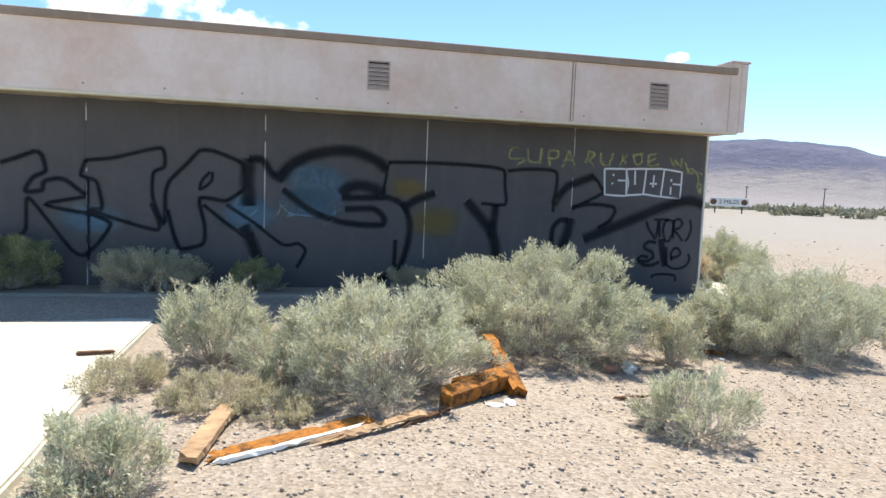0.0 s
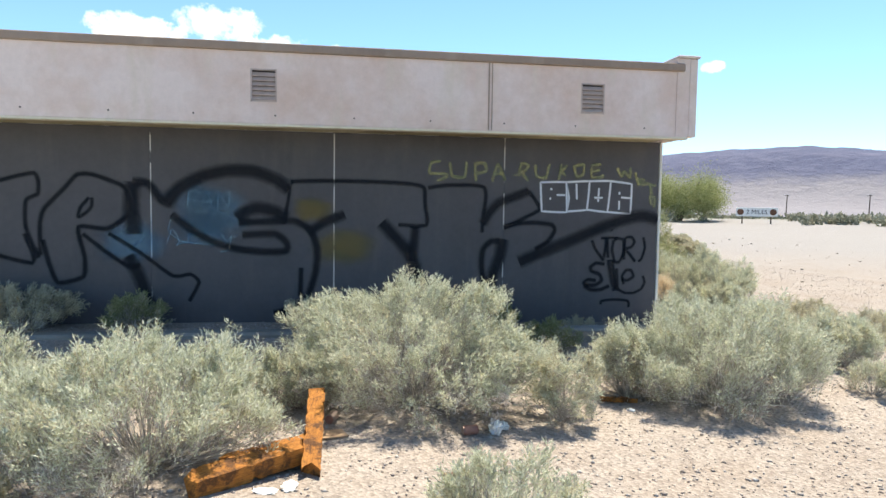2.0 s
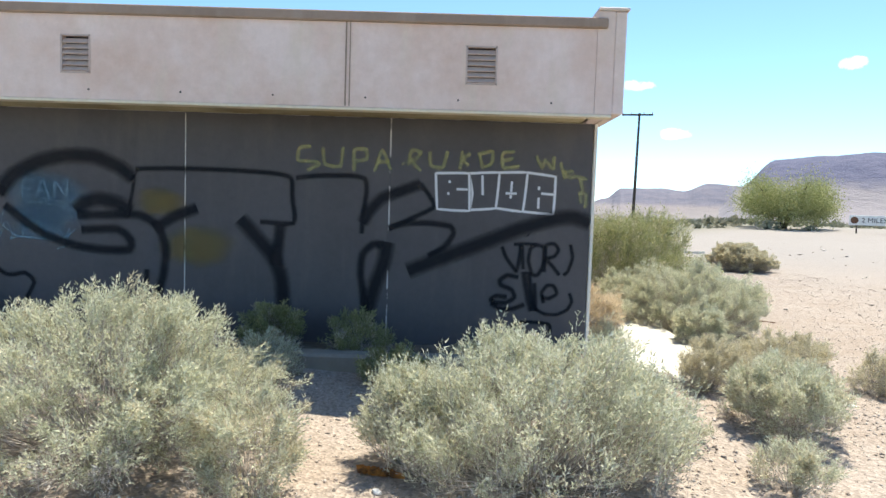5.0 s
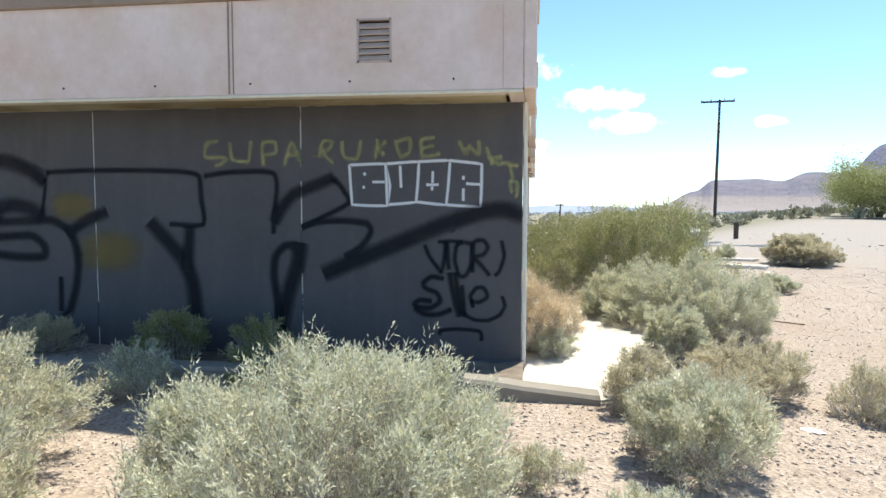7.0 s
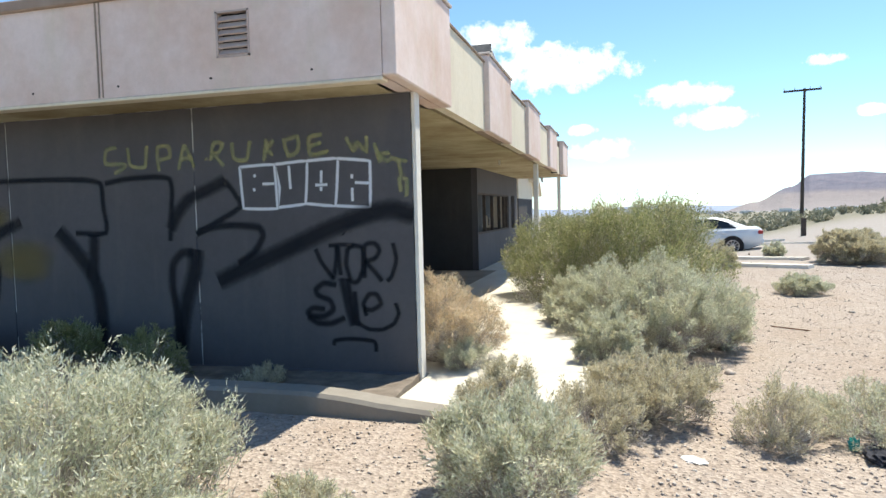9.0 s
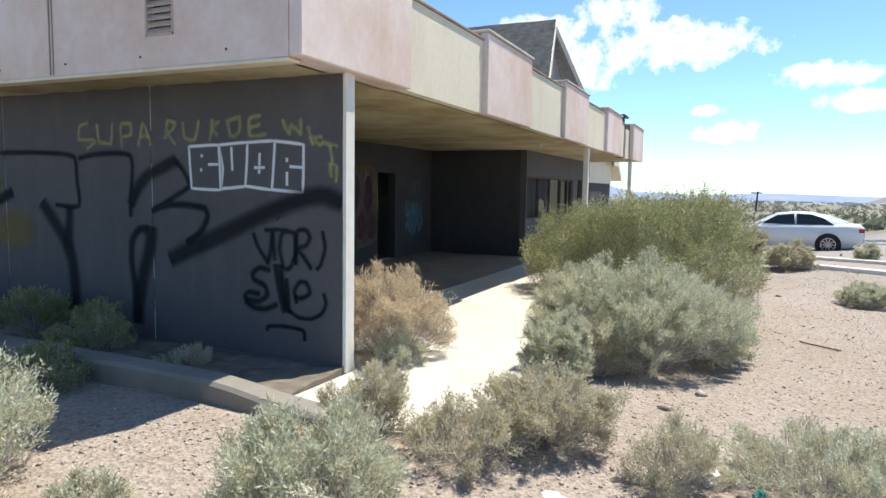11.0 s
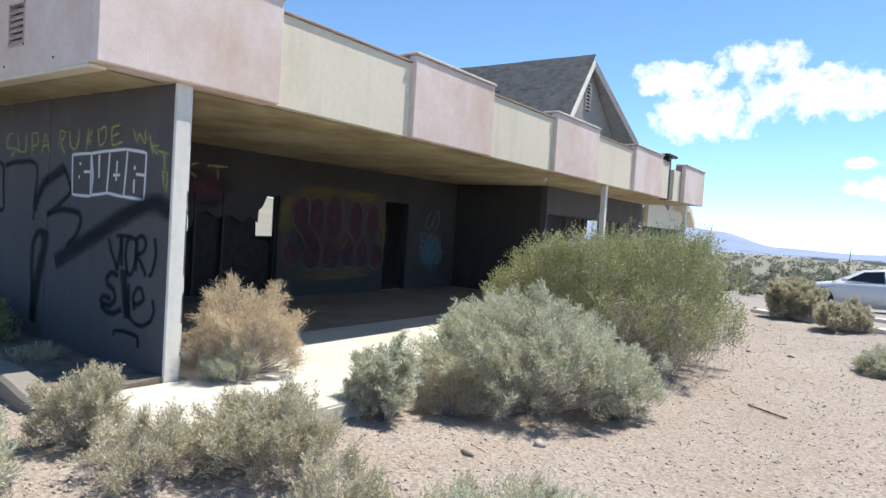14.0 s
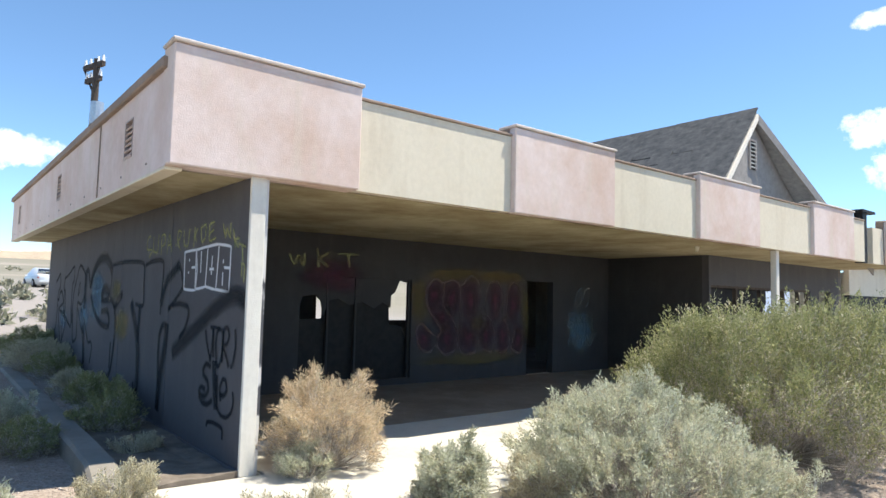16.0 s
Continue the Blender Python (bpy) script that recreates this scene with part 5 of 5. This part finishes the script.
M_CAR = paint("white_car_paint", (0.70, 0.72, 0.74))
M_GLASS, _gn, _gl, _gb = material("dark_car_glass", 0.05)
_gb.inputs["Base Color"].default_value = (0.02, 0.025, 0.03, 1)
_gb.inputs["Specular IOR Level"].default_value = 0.6
M_TYRE = plain("tyre_rubber", (0.018, 0.018, 0.018), (0.035, 0.033, 0.032), 0.85)
M_RIM = plain("alloy_rim", (0.45, 0.45, 0.46), (0.6, 0.6, 0.61), 0.35, 0.8)
M_LAMP = plain("red_tail_lamp", (0.35, 0.03, 0.03), (0.45, 0.05, 0.04), 0.2)
M_CLEAR = plain("clear_lamp", (0.75, 0.76, 0.78), (0.85, 0.86, 0.88), 0.15)


def car(name, label, loc, yaw, tall=0.0, mat=None):
    e = thing(name, label, "car", loc, rz=yaw)
    mat = mat or M_CAR
    # lower body: cross-sections along the length, nose at -x
    secs = [(-2.38, 0.40, 0.62, 0.62), (-2.25, 0.26, 0.74, 0.78), (-1.6, 0.2, 0.86, 0.88), (-0.95, 0.18, 0.96, 0.905), (0.0, 0.18, 0.99, 0.91), (1.2, 0.18, 1.01, 0.905), (1.9, 0.22, 1.04, 0.87), (2.3, 0.34, 1.03, 0.78), (2.42, 0.48, 0.92, 0.68)]
    bm = bmesh.new()
    prev = None
    for x, z0, z1, w in secs:
        z1 += tall * 0.3
        ring = [bm.verts.new(c) for c in ((x, -w * 0.92, z0), (x, -w, (z0 + z1) * 0.5), (x, -w * 0.97, z1 - 0.1), (x, -w * 0.86, z1), (x, w * 0.86, z1), (x, w * 0.97, z1 - 0.1), (x, w, (z0 + z1) * 0.5), (x, w * 0.92, z0))]
        if prev:
            for k in range(8):
                bm.faces.new((prev[k], prev[(k + 1) % 8], ring[(k + 1) % 8], ring[k]))
        else:
            bm.faces.new(ring)
        prev = ring
    bm.faces.new(prev[::-1])
    bmesh.ops.recalc_face_normals(bm, faces=bm.faces)
    for f in bm.faces:
        f.smooth = True
    body = part("body", bm, mat, e)
    # cabin: roof with pillars, glass set into it
    roof = [(-1.15, 0.95), (-0.35, 1.36), (0.2, 1.44), (0.75, 1.43), (1.25, 1.33), (1.95, 1.06)]
    roof = [(x, z + tall) for x, z in roof]
    bm = bmesh.new()
    prev = None
    for x, z in roof:
        t = (z - 0.95 - tall * 0.3) / 0.5
        ring = [bm.verts.new(c) for c in ((x, -0.80 + 0.0 * t, 0.93 + tall * 0.3), (x, -0.80 + 0.22 * min(1, t), z - 0.03), (x, -0.45, z), (x, 0.45, z), (x, 0.80 - 0.22 * min(1, t), z - 0.03), (x, 0.80, 0.93 + tall * 0.3))]
        if prev:
            for k in range(5):
                bm.faces.new((prev[k], prev[k + 1], ring[k + 1], ring[k]))
        prev = ring
    bmesh.ops.recalc_face_normals(bm, faces=bm.faces)
    for f in bm.faces:
        f.smooth = True
    part("roof", bm, mat, e)
    for s in (-1, 1):
        for pts in ([(-0.78, 1.0), (-0.28, 1.31), (0.25, 1.37), (0.30, 1.0)], [(0.36, 1.0), (0.33, 1.37), (0.78, 1.36), (1.15, 1.25), (1.5, 1.02)]):
            bm = bmesh.new()
            vs = []
            for x, z in pts:
                z += tall * 0.6
                t = (z - 0.95) / 0.5
                vs.append(bm.verts.new((x, s * (0.815 - 0.20 * max(0, t)), z)))
            lo = [bm.verts.new((v.co.x, v.co.y - s * 0.02, v.co.z)) for v in vs]
            bm.faces.new(vs), bm.faces.new(lo[::-1])
            for k in range(len(vs)):
                bm.faces.new((vs[k], lo[k], lo[(k + 1) % len(vs)], vs[(k + 1) % len(vs)]))
            bmesh.ops.recalc_face_normals(bm, faces=bm.faces)
            part("side_window", bm, M_GLASS, e, "dark tinted glass")
        for x in (0.0, 1.05):
            part("door_handle", boxes((x - 0.09, s * 0.915 - 0.02, 0.80, x + 0.09, s * 0.915 + 0.02, 0.83), bevel=0.006), mat, e)
        part("mirror", boxes((-0.85, min(s * 0.84, s * 1.04), 0.98, -0.70, max(s * 0.84, s * 1.04), 1.10), bevel=0.03), mat, e)
        part("tail_light", boxes((2.24, min(s * 0.5, s * 0.80), 0.78, 2.415, max(s * 0.5, s * 0.80), 0.92), bevel=0.02), M_LAMP, e, "red tail light")
        part("headlight", boxes((-2.36, min(s * 0.35, s * 0.72), 0.60, -2.16, max(s * 0.35, s * 0.72), 0.72), bevel=0.02), M_CLEAR, e, "clear headlight")
        for x in (-1.45, 1.35):
            part("wheel_arch", rod(bmesh.new(), (x, s * 0.62, 0.33), (x, s * 0.915, 0.33), 0.40, sides=28), M_DARK, e, "dark wheel arch")
            bm = rod(bmesh.new(), (x, s * 0.68, 0.33), (x, s * 0.925, 0.33), 0.335, sides=28)
            bmesh.ops.bevel(bm, geom=[k for k in bm.edges if abs(k.verts[0].co.y - k.verts[1].co.y) < 1e-5], offset=0.03, segments=2, affect="EDGES")
            tyre = part("wheel", bm, M_TYRE, e, "black tyre")
            bm = bmesh.new()
            for k in range(10):
                a = k * math.pi / 5
                rod(bm, (x, s * 0.93, 0.33), (x + 0.21 * math.cos(a), s * 0.93, 0.33 + 0.21 * math.sin(a)), 0.03, 0.02, 5)
            bmesh.ops.create_cone(bm, cap_ends=True, segments=16, radius1=0.05, radius2=0.05, depth=0.03, matrix=pose(x, s * 0.94, 0.33, 90))
            for k in range(20):
                a, b = k * math.pi / 10, (k + 1) * math.pi / 10
                rod(bm, (x + 0.225 * math.cos(a), s * 0.93, 0.33 + 0.225 * math.sin(a)), (x + 0.225 * math.cos(b), s * 0.93, 0.33 + 0.225 * math.sin(b)), 0.018, None, 5)
            part("rim", bm, M_RIM, tyre, "spoked alloy rim")
    bm = bmesh.new()
    q = [(1.3, -0.52, 1.335 + tall), (1.3, 0.52, 1.335 + tall), (1.93, 0.6, 1.085 + tall), (1.93, -0.6, 1.085 + tall)]
    vs = [bm.verts.new(p) for p in q]
    lo = [bm.verts.new((p[0], p[1], p[2] - 0.02)) for p in q]
    bm.faces.new(vs), bm.faces.new(lo[::-1])
    bmesh.ops.recalc_face_normals(bm, faces=bm.faces)
    part("rear_window", bm, M_GLASS, e, "dark tinted glass")
    part("bumper", boxes((2.3, -0.7, 0.42, 2.45, 0.7, 0.6), bevel=0.03), mat, e)
    part("number_plate", boxes((2.43, -0.25, 0.62, 2.45, 0.25, 0.76)), M_CLEAR, e, "pale plate with a plain dark bar")
    return e


car("sedan_car", "white sedan parked on bare ground by the kerbs", (10.85, 32.4, ground_z(10.85, 32.4)), -6)
car("white_van", "white vehicle parked on the far slope", (-62.0, 16.9, ground_z(-62.0, 16.9)), 8, 0.35)

# ---- poles ----
def power_pole(label, x, y, top, arms, cans=False, turn=0):
    z = ground_z(x, y)
    e = thing("power_pole", label, "utility pole", (x, y, z), group="utility poles", rz=turn)
    H = top - z
    part("shaft", rod(bmesh.new(), (0, 0, -0.5), (0.25, 0, H), 0.24, 0.15, 10), M_POLE, e)
    for k, (dz, w) in enumerate(arms):
        part("crossarm", boxes((-w / 2, -0.09, H - dz - 0.12, w / 2, 0.09, H - dz + 0.12)), M_POLE, e)
        for s in (-0.47, 0.47, -0.2, 0.2):
            part("insulator", rod(bmesh.new(), (w * s, 0, H - dz + 0.1), (w * s, 0, H - dz + 0.42), 0.09, 0.05, 8), M_CLEAR, e)
    if cans:
        part("transformer", rod(bmesh.new(), (0.5, 0, H - 3.3), (0.5, 0, H - 2.2), 0.3, None, 14), M_RIM, e, "pale grey transformer can")
        part("brace", rod(bmesh.new(), (-1.0, 0, H - 0.2), (0, 0, H - 1.6), 0.05, None, 6), M_POLE, e)
    return e


power_pole("tall dark wooden power pole with one crossarm", 31.2, 100.0, 16.4, [(0.25, 4.4)], turn=-12)
power_pole("dark wooden power pole with a pale transformer", -23.6, 13.9, 12.9, [(0.3, 1.7), (1.0, 1.3)], True, 18)
for az, d, hh in ((26.2, 190, 6), (36.0, 300, 10), (41.5, 300, 10), (2.2, 160, 4.5), (-2.5, 420, 8)):
    x, y = 6 + d * math.sin(radians(az)), 5 + d * math.cos(radians(az))
    power_pole("far dark utility pole", x, y, ground_z(x, y) + hh, [(0.3, 2.2)])

# ---- sign ----
sx, sy = 35.9, 51.8
sign = thing("roadside_sign", "white roadside board reading 2 MILES on posts", "sign", (sx, sy, ground_z(sx, sy)), rz=-33)
part("board", boxes((-1.6, -0.03, 0.62, 1.6, 0.03, 1.36), bevel=0.01), M_WHITE, sign)
for s in (-1.1, 1.1):
    part("post", boxes((s - 0.05, 0.034, -0.3, s + 0.05, 0.13, 1.3)), M_POLE, sign)
    part("emblem", rod(bmesh.new(), (s * 1.14, -0.033, 0.99), (s * 1.14, -0.05, 0.99), 0.26, None, 20), M_BROKEN, sign, "dark round emblem")
words = bpy.data.curves.new("lettering", "FONT")
words.body, words.size, words.align_x, words.align_y, words.extrude = "2 MILES", 0.5, "CENTER", "CENTER", 0.004
words.materials.append(M_DARK)
txt = new("lettering", words)
txt.parent = sign
txt.matrix_local = pose(0, -0.04, 0.99, 90, 0, 0)

# ---- tree and far scrub ----
def far_tree(x, y, w, h, seed, label):
    rng = np.random.default_rng(seed)
    z = ground_z(x, y)
    e = thing("palo_verde_tree", label, "tree", (x, y, z))
    bm = bmesh.new()
    tips = []
    for k in range(7):
        a = k * 0.9 + rng.random()
        p0 = Vector((0, 0, -0.2))
        p1 = Vector((math.cos(a) * w * 0.10, math.sin(a) * w * 0.10, h * 0.28))
        rod(bm, p0, p1, 0.13, 0.09, 7)
        for j in range(4):
            b = a + rng.uniform(-0.7, 0.7)
            p2 = p1 + Vector((math.cos(b) * w * rng.uniform(0.1, 0.34), math.sin(b) * w * rng.uniform(0.1, 0.34), h * rng.uniform(0.12, 0.5)))
            rod(bm, p1, p2, 0.08, 0.03, 6)
            tips.append(p2)
    part("trunk", bm, M_POLE, e, "several bare dark stems")
    c = np.array([t[:] for t in tips])
    c = np.concatenate([c, c * [1.15, 1.15, 0.6] + [0, 0, 0.1], c * [1.05, 1.05, 0.62]])
    n = 48000
    i = rng.integers(0, len(c), n)
    off = rng.normal(size=(n, 3)) * [w * 0.085, w * 0.085, h * 0.10]
    pos = c[i] + off
    pos[:, 2] = np.clip(pos[:, 2], 0.1, h)
    way = unit(rng.normal(size=(n, 3)) + [0, 0, 0.3])
    quads("crown", blades(pos, way, rng.uniform(0.10, 0.24, n), rng.uniform(0.025, 0.05, n), rng), L_TREE, e, "thin yellow-green twigs and leaves")


L_TREE = leaf_material("palo_verde_leaf", [(0.0, (0.22, 0.24, 0.09)), (0.5, (0.34, 0.36, 0.15)), (1.0, (0.48, 0.47, 0.25))], 0.3)
L_SCRUB = leaf_material("far_scrub_leaf", [(0.0, (0.18, 0.19, 0.13)), (0.5, (0.30, 0.295, 0.21)), (1.0, (0.42, 0.39, 0.3))], 0.15)
far_tree(32.6, 58.5, 7.8, 5.4, 71, "broad yellow-green desert tree on bare ground")


def scrub(name, label, count, az, dist, size, seed):
    """Far shrubs: many small clumps of leaves on the plain."""
    rng = np.random.default_rng(seed)
    out = []
    for k in range(count):
        a, d = radians(rng.uniform(*az)), math.exp(rng.uniform(math.log(dist[0]), math.log(dist[1])))
        x, y = 6 + d * math.sin(a), 8 + d * math.cos(a)
        if (-7 < x < 12 and 6 < y < 36) or (30 < math.degrees(a) < 37 and d < 75):
            continue
        s = rng.uniform(*size) * (1 + d / 1100)
        m = 60 if d < 120 else 22
        p = unit(rng.normal(size=(m, 3))) * rng.uniform(0.3, 1, (m, 1)) * [s, s, s * 0.55] + [x, y, ground_z(x, y) + s * 0.35]
        out.append(blades(p, unit(rng.normal(size=(m, 3)) + [0, 0, 0.6]), np.full(m, s * 0.7), np.full(m, s * 0.2), rng))
    tagged(quads(name, np.concatenate(out), L_SCRUB), label, "scrub", kind="stuff")


scrub("scrub", "sparse grey-green desert scrub on the plain", 520, (-8, 60), (52, 160), (0.3, 0.8), 81)
scrub("scrub_north", "low grey-green scrub beyond the parked car", 240, (-22, 6), (27, 70), (0.2, 0.5), 84)
scrub("scrub_far", "far dark green scrub across the valley", 1300, (-20, 60), (120, 1400), (0.5, 1.1), 82)
scrub("scrub_west", "sparse scrub on the western slope", 260, (-110, -60), (26, 160), (0.3, 0.8), 83)


def town():
    rng = np.random.default_rng(9)
    bm = bmesh.new()
    for k in range(70):
        a, d = radians(rng.uniform(-6, 22)), rng.uniform(450, 1900)
        x, y = 6 + d * math.sin(a), 8 + d * math.cos(a)
        w, l, h = rng.uniform(4, 10), rng.uniform(4, 8), rng.uniform(1.8, 3.2)
        z = ground_z(x, y)
        box(bm, x - w / 2, y - l / 2, z - 1, x + w / 2, y + l / 2, z + h)
    tagged(link_mesh("far_town", bm, M_TOWN), "tiny pale roofs of a far desert town", "town", kind="stuff")


M_TOWN = leaf_material("far_roofs", [(0.0, (0.4, 0.37, 0.35)), (0.5, (0.65, 0.63, 0.62)), (1.0, (0.85, 0.85, 0.85))], 0.0)
town()

# ---- mountains ----
def mountain(name, label, profile, dist, mat, rough=0.05, seed=0):
    """A range seen far off: its crest rises by the given angles, with gullied slopes in front of it."""
    bm = bmesh.new()
    az0, az1 = profile[0][0], profile[-1][0]
    n, rows = 150, 12
    grid = []
    for i in range(n + 1):
        az = az0 + (az1 - az0) * i / n
        for (a0, e0), (a1, e1) in zip(profile, profile[1:]):
            if a0 <= az <= a1:
                el = e0 + (e1 - e0) * smooth(0, 1, (az - a0) / (a1 - a0))
        col = []
        for r in range(rows + 1):
            t = r / rows
            d = dist * (0.62 + 0.38 * t)
            x, y = 6 + d * math.sin(radians(az)), 5 + d * math.cos(radians(az))
            rise = 0.45 * t + 0.55 * smooth(0.55, 1.0, t)
            gully = 1 + (rough * 2.2 * noise.noise((az * 0.9 + seed, t * 1.5, 0)) + rough * noise.noise((az * 3.1, t * 3, seed))) * (t if t < 0.9 else 0.1)
            base = -30
            z = base + (dist * math.tan(radians(el)) + 1.6 - base) * rise * gully
            col.append(bm.verts.new((x, y, z)))
        grid.append(col)
    for a, b in zip(grid, grid[1:]):
        for r in range(rows):
            bm.faces.new((a[r], b[r], b[r + 1], a[r + 1]))
    bmesh.ops.recalc_face_normals(bm, faces=bm.faces)
    for f in bm.faces:
        f.smooth = True
        if f.normal.z < 0:
            f.normal_flip()
    tagged(link_mesh(name, bm, mat), label, "mountain", kind="structure")


def rock(name, low, high, scale, apron=None, foot=0.0):
    m, n, l, b = material(name, 0.95)
    v = coords(n, l, (1, 1, 3), "World")
    f = noise_tex(n, l, v, scale, 8, 0.65)
    c = ramp(n, l, f, [(0.3, low), (0.7, high)])
    if apron:
        sep = n.new("ShaderNodeSeparateXYZ")
        l.new(v, sep.inputs[0])
        k = n.new("ShaderNodeMath")
        k.operation = "MULTIPLY_ADD"
        l.new(f, k.inputs[0])
        k.inputs[1].default_value = foot * 2.4
        l.new(sep.outputs[2], k.inputs[2])
        mr = n.new("ShaderNodeMapRange")
        mr.inputs["From Min"].default_value, mr.inputs["From Max"].default_value = foot * 3.4, foot * 4.6
        l.new(k.outputs[0], mr.inputs["Value"])
        c = mix(n, l, mr.outputs[0], apron, c)
    l.new(c, b.inputs["Base Color"])
    bump(n, l, b, f, 1.0, 8.0)
    return m


# blue distance haze is mixed into the first three rock colours
M_MESA = rock("hazed_mesa_rock", (0.09, 0.10, 0.165), (0.15, 0.15, 0.215), 0.02, (0.26, 0.24, 0.255), 78.0)
M_HILL = rock("hazed_hill_rock", (0.12, 0.125, 0.17), (0.19, 0.18, 0.215), 0.02, (0.25, 0.225, 0.225), 30.0)
M_HAZE = rock("hazed_far_range", (0.21, 0.26, 0.37), (0.29, 0.335, 0.43), 0.004)
M_TANHILL = rock("tan_bare_hill", (0.38, 0.30, 0.22), (0.50, 0.41, 0.31), 0.02)
mountain("backdrop_mesa", "long flat-topped desert mesa, purple-grey with haze", [(22.0, 0.6), (23.4, 2.3), (25.9, 4.5), (29, 4.75), (33, 5.0), (37, 5.1), (39.5, 4.95), (42.5, 4.6), (45.5, 3.8), (52, 2.6), (60, 1.5), (70, 0.8)], 1700, M_MESA, 0.05, 3)
mountain("backdrop_hills", "low rounded desert hills, purple-grey with haze", [(8.0, -0.6), (10.5, 0.1), (13.0, 1.2), (14.4, 2.1), (17.5, 2.15), (19.2, 1.95), (21.2, 2.6), (24.0, 2.4), (27.0, 1.4)], 2100, M_HILL, 0.05, 7)
mountain("backdrop_range", "far mountain range, pale blue with haze", [(-40, 0.2), (-24, 1.2), (-16, 1.5), (-12.4, 1.0), (-8.0, 0.0), (-3, -0.15), (2, 0.05), (9, -0.1), (16, 0.3), (22, 0.2)], 4000, M_HAZE, 0.03, 11)
mountain("backdrop_west", "bare tan hill behind the western slope", [(-110, 1.5), (-95, 2.6), (-84, 2.7), (-76, 3.4), (-66, 3.6), (-55, 2.2)], 420, M_TANHILL, 0.05, 13)

# ---- clouds ----
M_CLOUD = bpy.data.materials.new("glowing_cloud")
M_CLOUD.use_nodes = True
kn, kl = M_CLOUD.node_tree.nodes, M_CLOUD.node_tree.links
kn.remove(kn["Principled BSDF"])
kt = kn.new("ShaderNodeTexCoord")
ks = kn.new("ShaderNodeSeparateXYZ")
kl.new(kt.outputs["UV"], ks.inputs[0])
kv = kn.new("ShaderNodeNewGeometry")
kz = noise_tex(kn, kl, kv.outputs["Position"], 0.011, 7, 0.62)
ka = kn.new("ShaderNodeMath")
ka.operation = "MULTIPLY_ADD"
kl.new(kz, ka.inputs[0])
ka.inputs[1].default_value = 1.5
kl.new(ks.outputs[0], ka.inputs[2])
kramp = kn.new("ShaderNodeMapRange")
kramp.inputs["From Min"].default_value, kramp.inputs["From Max"].default_value = 1.0, 1.38
kl.new(ka.outputs[0], kramp.inputs["Value"])
# clouds emit a fixed white of their own in place of sunlight
ke, ktr, kmx = kn.new("ShaderNodeEmission"), kn.new("ShaderNodeBsdfTransparent"), kn.new("ShaderNodeMixShader")
ke.inputs[0].default_value, ke.inputs[1].default_value = (0.97, 0.98, 1.0, 1), 0.92
kl.new(kramp.outputs[0], kmx.inputs[0]), kl.new(ktr.outputs[0], kmx.inputs[1]), kl.new(ke.outputs[0], kmx.inputs[2])
kl.new(kmx.outputs[0], kn["Material Output"].inputs[0])


def cloud(az, el, wide, tall):
    """A far sheet of cloud, soft towards its rim."""
    d = 3200.0
    eye = Vector((6, 5, 1.6))
    way = Vector((math.sin(radians(az)) * math.cos(radians(el)), math.cos(radians(az)) * math.cos(radians(el)), math.sin(radians(el))))
    right = Vector((math.cos(radians(az)), -math.sin(radians(az)), 0))
    up = right.cross(way)
    w, h = d * math.tan(radians(wide / 2)) * 1.35, d * math.tan(radians(tall / 2)) * 1.35
    bm = bmesh.new()
    uv = bm.loops.layers.uv.new("UVMap")
    c = eye + way * d
    rows = [[bm.verts.new(c)]]
    for s in (0.4, 0.75, 1.0):
        rows.append([bm.verts.new(c + right * w * s * math.cos(k * math.pi / 16) + up * h * s * math.sin(k * math.pi / 16)) for k in range(32)])
    val = (0.62, 0.55, 0.28, -0.1)
    for i in range(1, 4):
        for k in range(32):
            if i == 1:
                vs, q = (rows[0][0], rows[1][k], rows[1][(k + 1) % 32]), (val[0], val[1], val[1])
            else:
                vs, q = (rows[i - 1][k], rows[i][k], rows[i][(k + 1) % 32], rows[i - 1][(k + 1) % 32]), (val[i - 1], val[i], val[i], val[i - 1])
            f = bm.faces.new(vs)
            for lp, t in zip(f.loops, q):
                lp[uv].uv = (t, 0)
    tagged(link_mesh("backdrop_cloud", bm, M_CLOUD), "bright white fair-weather cloud", "cloud", kind="structure")


for spec in ((-14.0, 10.1, 8.6, 4.4), (-5.5, 11.7, 13.5, 4.2), (-10.2, 14.4, 7.0, 2.8), (-16.5, 13.0, 7.5, 2.8), (-3.0, 6.5, 2.8, 1.0), (-1.2, 4.9, 6.0, 1.9), (7.5, 6.8, 5.8, 1.8),
             (5.4, 8.9, 7.4, 2.0), (15.3, 10.5, 3.2, 0.9), (18.3, 6.6, 2.6, 0.9), (-85.0, 10.0, 8.0, 2.6), (-17.3, 20.6, 3.4, 1.4), (30.6, 11.4, 1.8, 1.0)):
    cloud(*spec)
